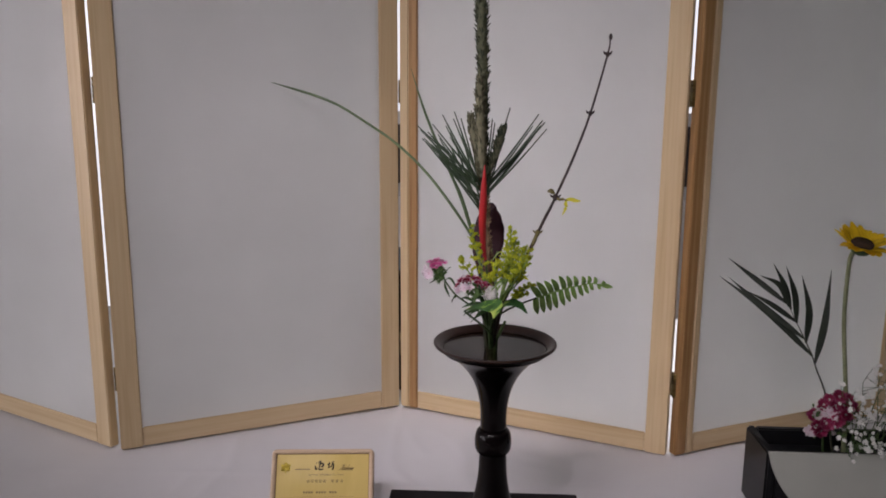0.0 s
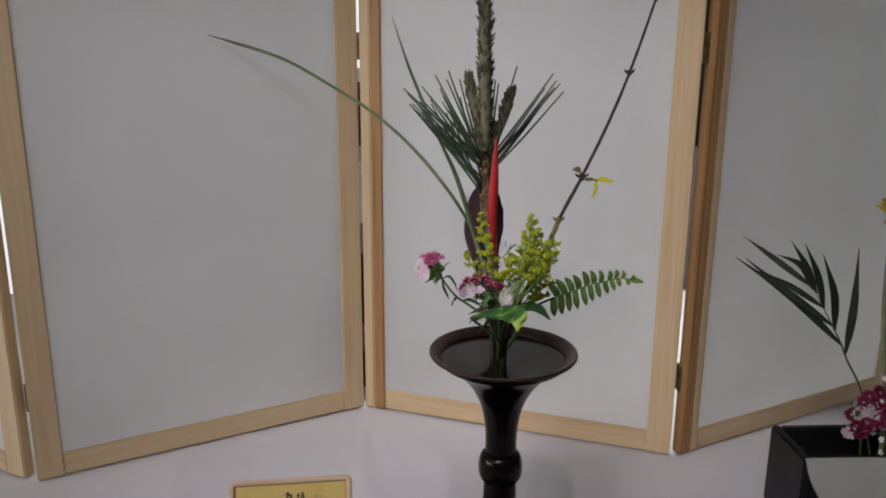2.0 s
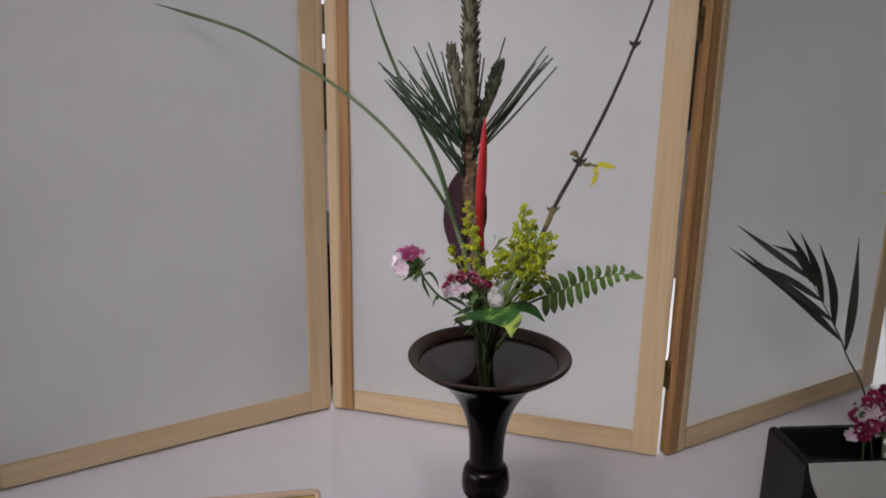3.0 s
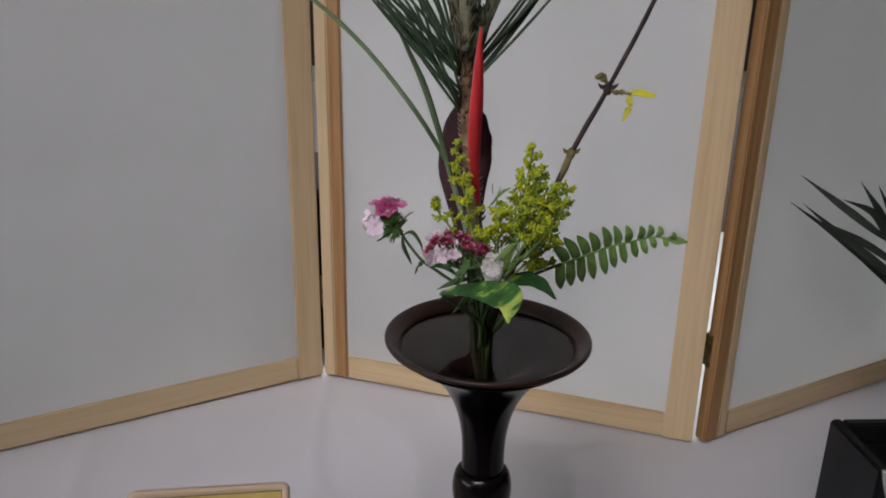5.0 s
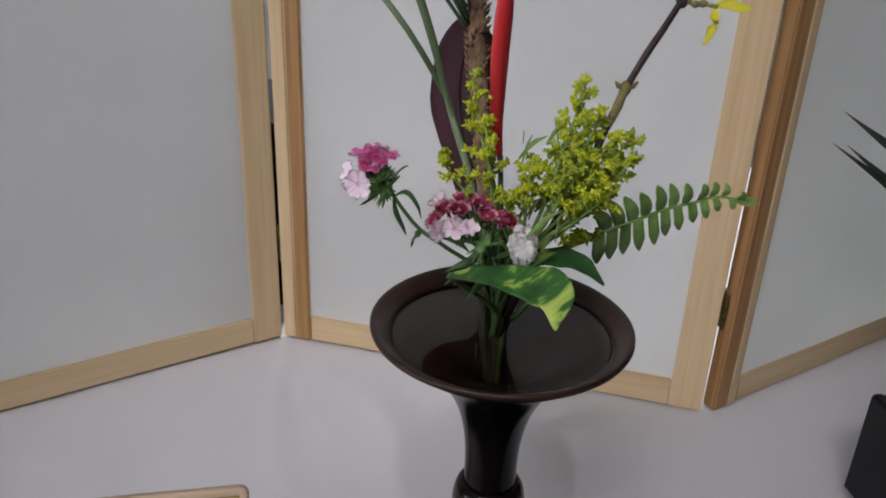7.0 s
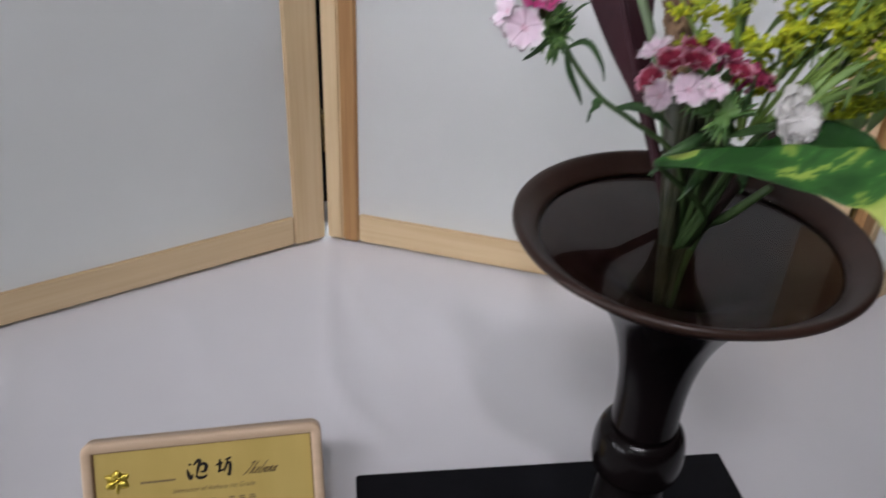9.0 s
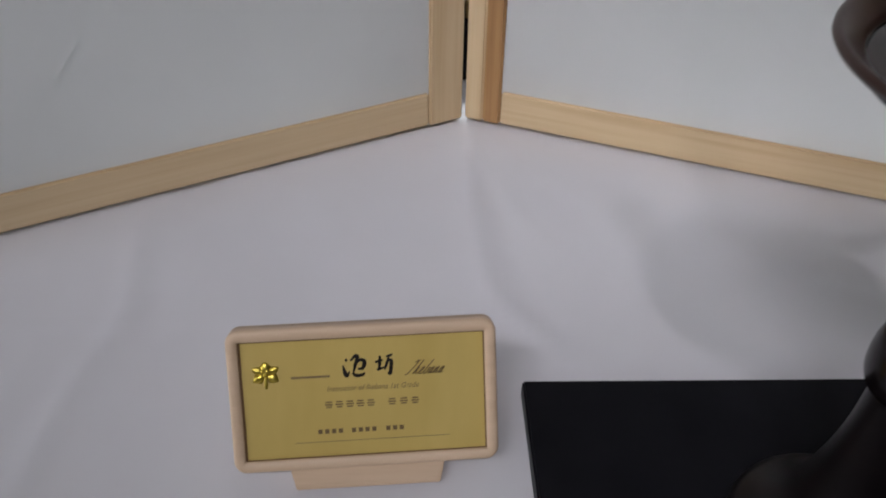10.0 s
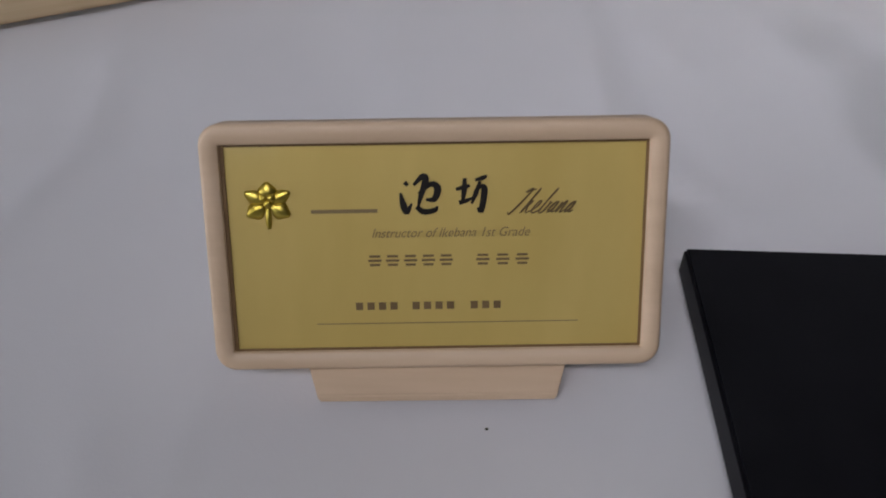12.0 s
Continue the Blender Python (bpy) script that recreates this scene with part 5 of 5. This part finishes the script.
rod("stem", [(0.1277, 0.9342, 0.2466), (0.1265, 0.9087, 0.2918), (0.1260, 0.8921, 0.3169), (0.1269, 0.8792, 0.3299)], [0.0013, 0.0012, 0.0011, 0.0010], stem_green, pure)
for k in range(3):
    me = floret_mesh("white_petals", white_petal, 6, 0.0088 - 0.0018 * k, 0.12, 0.10 + 0.12 * k, 20 + k)
    piece("petal_ring", me, pure, Matrix.Translation((0.1275, 0.8760 - 0.0016 * k, 0.3314 + 0.0002 * k)) @ Matrix.Diagonal((0.74, 1, 1.12, 1)) @ facing((0, 0, 0), (-0.15, -0.9, 0.5), 0.5 * k))


# variegated leaves over the rim
def pothos(label, points, widths, side, cup):
    t = thing("variegated_leaf", MOUTH.x, MOUTH.y, MOUTH.z, label, "leaf", "variegated leaves")
    part("leaf_blade", blade(points, widths, side, 30, 12, cup, 0.0004, wave=0.03), variegated, t)
    rod("petiole", [(0.1303, 0.9359, 0.2467), (0.1272, 0.9140, 0.2768), Vector(points[0]).lerp(Vector(points[1]), 0.02)], [0.0016, 0.0014, 0.0011], stem_green, t)


pothos("glossy green leaf blotched yellow, hanging over the rim", [(0.0985, 0.9000, 0.3055), (0.1090, 0.8820, 0.3150), (0.1220, 0.8580, 0.3240), (0.1335, 0.8380, 0.3275), (0.1310, 0.8230, 0.3200)], [0.003, 0.007, 0.010, 0.014, 0.019, 0.014, 0.001], (0.62, 0.48, 0.62), 0.07)
pothos("small glossy green leaf beside the fern stalk", [(0.1330, 0.9100, 0.3030), (0.1440, 0.8950, 0.3160), (0.1570, 0.8850, 0.3180), (0.1670, 0.8770, 0.3110)], [0.005, 0.012, 0.013, 0.009, 0.001], (0.45, 0.75, 0.35), 0.12)

# stalks that stand in the water, gathered at the mouth
bunch = thing("stem_bundle", 0.132, 0.939, 0.170, "bundle of green stalks standing in the vase mouth", "stems")
rng = random.Random(77)
for k in range(16):
    a, r = rng.uniform(0, 6.283), 0.0065 * math.sqrt(rng.random())
    x, y = 0.129 + r * math.cos(a), 0.934 + r * math.sin(a)
    # shade under the leaves is put into the dark colour of these stalks
    rod("stalk", [(0.132 + (x - 0.129) * 0.4, 0.939 + (y - 0.934) * 0.4, 0.170), (x, y, 0.252), (x - 0.001 + r * 0.3 * math.cos(a), y - 0.004, 0.288), (x - 0.003 + 0.5 * r * math.cos(a), y - 0.010, 0.316)], [0.0013, 0.0016, 0.0015, 0.0010], dark_stem, bunch, n=12)
rod("stalk", [(0.132, 0.938, 0.175), (0.1335, 0.9300, 0.255), (0.1380, 0.917, 0.275), (0.1440, 0.905, 0.293)], [0.0020, 0.0021, 0.0019, 0.0015], stem_green, bunch)

# the whole bunch settled in the mouth of the vase
SETTLE = Matrix.Translation((0.1316, 0.9545, 0.4289)) @ Matrix.Scale(1.019, 4) @ Matrix.Translation((-0.1313, -0.9372, -0.4246))
for ob in [o for o in WORLD if o not in BEFORE and o.parent is None]:
    ob.matrix_basis = SETTLE @ ob.matrix_basis
BEFORE = set(WORLD)

# ---- second arrangement in the black container ----
CX0, CX1, CY0, CY1, CH0 = 0.4725, 0.825, 0.9875, 1.0725, 0.109
container = thing("flower_container", (CX0 + CX1) / 2, (CY0 + CY1) / 2, 0.0, "black rectangular flower container with a cream front", "flower container")
T = 0.011
LIFT = 0.011
part("plinth", block(CX0 + 0.018, CX1 - 0.018, CY0 + 0.016, CY1 - 0.016, 0.0, LIFT + 0.001, 0.001), box_black, container, smooth=False)
part("side_wall", block(CX0, CX0 + T, CY0, CY1, LIFT, CH0, 0.0026), box_black, container, smooth=False)
part("side_wall", block(CX1 - T, CX1, CY0, CY1, LIFT, CH0, 0.0026), box_black, container, smooth=False)
part("back_wall", block(CX0 + T + 0.0002, CX1 - T - 0.0002, CY1 - T, CY1 - 0.0005, LIFT, CH0 - 0.0005, 0.0018), box_black, container, smooth=False)
part("front_wall", block(CX0 + T + 0.0002, CX1 - T - 0.0002, CY0 + 0.0005, CY0 + T, LIFT, CH0 - 0.0005, 0.0018), box_black, container, smooth=False)
part("bottom", block(CX0 + T + 0.0002, CX1 - T - 0.0002, CY0 + T + 0.0002, CY1 - T - 0.0002, LIFT + 0.002, CH0 - 0.022, 0), box_black, container, smooth=False)
curve = [(0.4728, CH0 + 0.002), (0.4796, 0.088), (0.4902, 0.067), (0.5025, 0.050), (0.520, 0.033), (0.545, 0.020), (0.570, 0.0125)]
line = glide([(x, 0, z) for x, z in curve], 24)
outline = [(v.x, v.z) for v in line] + [((CX0 + CX1) / 2, 0.0115)] + [(CX0 + CX1 - v.x, v.z) for v in reversed(line)]
bm = bmesh.new()
rings = [[bm.verts.new((x, y, z)) for x, z in outline] for y in (CY0 - 0.0002, CY0 - 0.004)]
for i in range(len(outline)):
    j = (i + 1) % len(outline)
    bm.faces.new((rings[0][i], rings[0][j], rings[1][j], rings[1][i]))
bm.faces.new(rings[0]), bm.faces.new(rings[1])
part("front_panel", bm, panel_cream, container, "cream glazed front with curved sides", smooth=False)

# palm leaf
palm = thing("palm_leaf", 0.566, 1.025, 0.087, "dark green palm leaf with pointed leaflets on a thin stalk", "palm leaf")
rod("stalk", [(0.5634, 1.0149, 0.0929), (0.5614, 1.0434, 0.1589), (0.5619, 1.0840, 0.1853), (0.5592, 1.0955, 0.2008), (0.5504, 1.1050, 0.2217), (0.5430, 1.1180, 0.2408), (0.5368, 1.1340, 0.2601)], [0.0013, 0.0012, 0.0011, 0.0010, 0.0008, 0.0006, 0.0003], dark_stem, palm, n=30)
LEAFLETS = (
    ((0.5600, 1.0862, 0.1930), (0.5802, 1.1160, 0.2411), (0.5946, 1.1458, 0.3088), 0.0088),
    ((0.5517, 1.1010, 0.2166), (0.5687, 1.1425, 0.2506), (0.5706, 1.1840, 0.2916), 0.0085),
    ((0.5421, 1.1136, 0.2408), (0.5520, 1.1552, 0.2702), (0.5521, 1.1968, 0.3019), 0.0078),
    ((0.5377, 1.1264, 0.2560), (0.5403, 1.1629, 0.2798), (0.5345, 1.1994, 0.3050), 0.0072),
    ((0.5378, 1.1354, 0.2575), (0.5333, 1.1637, 0.2811), (0.5146, 1.1921, 0.2883), 0.0072),
    ((0.5351, 1.1310, 0.2618), (0.5021, 1.1631, 0.2873), (0.4692, 1.1951, 0.3123), 0.0072),
    ((0.5600, 1.0955, 0.2000), (0.5114, 1.1338, 0.2481), (0.4510, 1.1720, 0.2910), 0.0088),
    ((0.5483, 1.1012, 0.2231), (0.5050, 1.1370, 0.2557), (0.4643, 1.1727, 0.2893), 0.0085),
    ((0.5457, 1.1201, 0.2393), (0.5207, 1.1508, 0.2557), (0.4951, 1.1814, 0.2674), 0.0068),
)
for a, m, b, w in LEAFLETS:
    part("leaflet", blade([a, m, b], [w * 0.30, w * 0.95, w * 1.12, w * 0.95, w * 0.45, w * 0.04], (Vector(b) - Vector(a)).cross(Vector((0.42, 0.86, -0.28))), 18, 4, 0.12, 0.0003), palm_green, palm)

# sunflower
sun = thing("sunflower", 0.580, 1.025, 0.087, "yellow sunflower with a dark disc on a tall stem", "sunflower")
rod("stem", [(0.5784, 1.0193, 0.0936), (0.5800, 1.0290, 0.1557), (0.5782, 1.0390, 0.2039), (0.5754, 1.0503, 0.2673), (0.5792, 1.0608, 0.3356), (0.5846, 1.0616, 0.3527)], [0.0028, 0.0028, 0.0027, 0.0026, 0.0027, 0.0036], sun_stem, sun, n=28)
HEAD = facing((0.5900, 1.0560, 0.3590), (0.12, -0.22, 0.95))
bm = lathe([(0.003, -0.012), (0.010, -0.009), (0.015, -0.002), (0.014, 0.0)], 24)
bmesh.ops.transform(bm, matrix=HEAD, verts=bm.verts)
part("receptacle", bm, leaf_dark, sun, "green cup of bracts")
bm = lathe([(0.0132, 0.0002), (0.0136, 0.0050), (0.0105, 0.0085), (0.004, 0.0080)], 28)
bmesh.ops.transform(bm, matrix=HEAD, verts=bm.verts)
part("disc", bm, sun_disc, sun, "dark brown seed disc")
rng = random.Random(9)
for k in range(30):
    a = 2 * math.pi * k / 30 + rng.uniform(-0.08, 0.08)
    c, s = math.cos(a), math.sin(a)
    # half-open: the petals stand up like a cup, those in front folded out
    front = (HEAD.to_3x3() @ Vector((c, s, 0))).y < -0.35
    up = rng.uniform(0.001, 0.006) if front else rng.uniform(0.012, 0.020)
    reach = rng.uniform(0.029, 0.037)
    bm = blade([HEAD @ Vector((0.0125 * c, 0.0125 * s, 0.0004)), HEAD @ Vector((0.021 * c, 0.021 * s, up * 0.40)), HEAD @ Vector((reach * c, reach * s, up))], [0.0065, 0.0150, 0.0140, 0.0030], HEAD.to_3x3() @ Vector((-s, c, 0)), 9, 4, 0.15, 0.0003)
    part("petal", bm, sun_yellow, sun)

# sweet williams and baby's breath in the container
posy = thing("sweet_william", 0.552, 1.016, 0.087, "cluster of magenta and pale sweet william florets in the container", "flower")
rod("stem", [(0.5521, 1.0163, 0.0924), (0.5485, 1.0137, 0.1199), (0.5475, 1.0148, 0.1438)], [0.0014, 0.0013, 0.0012], stem_green, posy)
rng = random.Random(21)
for k, (x, y, z, pale) in enumerate(((0.5421, 1.0109, 0.1513, 1), (0.5536, 1.0081, 0.1556, 1), (0.5345, 1.0151, 0.1491, 0), (0.5464, 1.0152, 0.1630, 0), (0.5596, 1.0118, 0.1635, 0), (0.5699, 1.0124, 0.1639, 0), (0.5767, 1.0157, 0.1700, 0), (0.5369, 1.0074, 0.1386, 0), (0.5474, 1.0048, 0.1428, 0), (0.5598, 1.0046, 0.1472, 0), (0.5704, 1.0058, 0.1543, 0), (0.5310, 1.0099, 0.1307, 1), (0.5656, 1.0175, 0.1734, 0), (0.5537, 1.0177, 0.1691, 0), (0.5820, 1.0123, 0.1615, 0), (0.5414, 1.0052, 0.1321, 0))):
    piece("floret", PALE if pale else MAGE, posy, facing((x, y, z), (x - 0.55 + rng.uniform(-0.02, 0.02), -0.05, (z - 0.135) * 1.2), rng.uniform(0, 6), rng.uniform(0.85, 1.1)))
for k in range(40):
    p = Vector((rng.uniform(0.534, 0.577), rng.uniform(1.012, 1.025), rng.uniform(0.119, 0.159)))
    piece("calyx", CALYX, posy, facing(p, (rng.gauss(0, 0.5), -0.6, 0.6), rng.uniform(0, 6), rng.uniform(0.8, 1.2)))

breath = thing("babys_breath", 0.60, 1.015, 0.087, "loose spray of tiny white baby's breath blossoms", "flower")
rng = random.Random(33)
bm = bmesh.new()
for k in range(10):
    a = rng.uniform(0, 6.283)
    r = 0.0022
    row = [bm.verts.new((0.0021 * math.cos(a), 0.0021 * math.sin(a), rng.uniform(-0.0006, 0.0012)))]
    blade([(0, 0, -0.0006), (0.0011 * math.cos(a), 0.0011 * math.sin(a), 0.0006), (0.0024 * math.cos(a), 0.0024 * math.sin(a), rng.uniform(0.0003, 0.0018))], [0.0008, 0.0017, 0.0012], (-math.sin(a), math.cos(a), 0), 4, 2, 0.2, 0.0002, bm=bm)
bmesh.ops.delete(bm, geom=[v for v in bm.verts if not v.link_faces], context="VERTS")
bead(bm, (0, 0, 0.0002), 0.0011, (1, 1, 1), 1)
TINY = mesh_of("tiny_blossom", bm, white_petal)
SPRIGS = []
for k in range(20):
    x, z = rng.uniform(0.562, 0.680), rng.uniform(0.128, 0.228)
    SPRIGS.append(((0.596 + rng.uniform(-0.02, 0.03), 1.018, 0.090), (x * 0.6 + 0.240, 1.008, z * 0.6 + 0.048), (x, rng.uniform(0.990, 1.026), z)))
SPRIGS += [((0.5898, 0.9992, 0.1026), (0.5766, 0.9840, 0.1258), (0.566 + 0.014 * k, 0.976 + 0.002 * k, 0.112 + 0.006 * (k % 3))) for k in range(7)]
bm = bmesh.new()
tips = []
for a, b, c in SPRIGS:
    tube([a, b, c], [0.0006, 0.0005, 0.0003], 8, 5, bm)
    for k in range(7):
        p = Vector(b).lerp(Vector(c), rng.uniform(0.4, 1.0))
        q = p + Vector((rng.gauss(0, 0.010), rng.gauss(0, 0.008), rng.gauss(0.004, 0.008)))
        tube([p, (p + q) / 2 + Vector((0, 0, 0.001)), q], [0.0003, 0.0003, 0.0002], 4, 4, bm)
        tips.append(q)
tagged(part("stalk_tangle", bm, stem_green, breath, "fine branching green stalks"), kind="stuff")
for q in tips:
    piece("blossom", TINY, breath, facing(q, (rng.gauss(0, 0.6), -0.7 + rng.gauss(0, 0.5), 0.5), rng.uniform(0, 6), rng.uniform(0.95, 1.55)))

# the container with its flowers moved to its place on the table
SETTLE = Matrix.Translation((0.5685, 1.1165, 0.0)) @ Matrix.Scale(1.006, 4) @ Matrix.Translation((-0.563, -1.1021, 0.0))
for ob in [o for o in WORLD if o not in BEFORE and o.parent is None]:
    ob.matrix_basis = SETTLE @ ob.matrix_basis
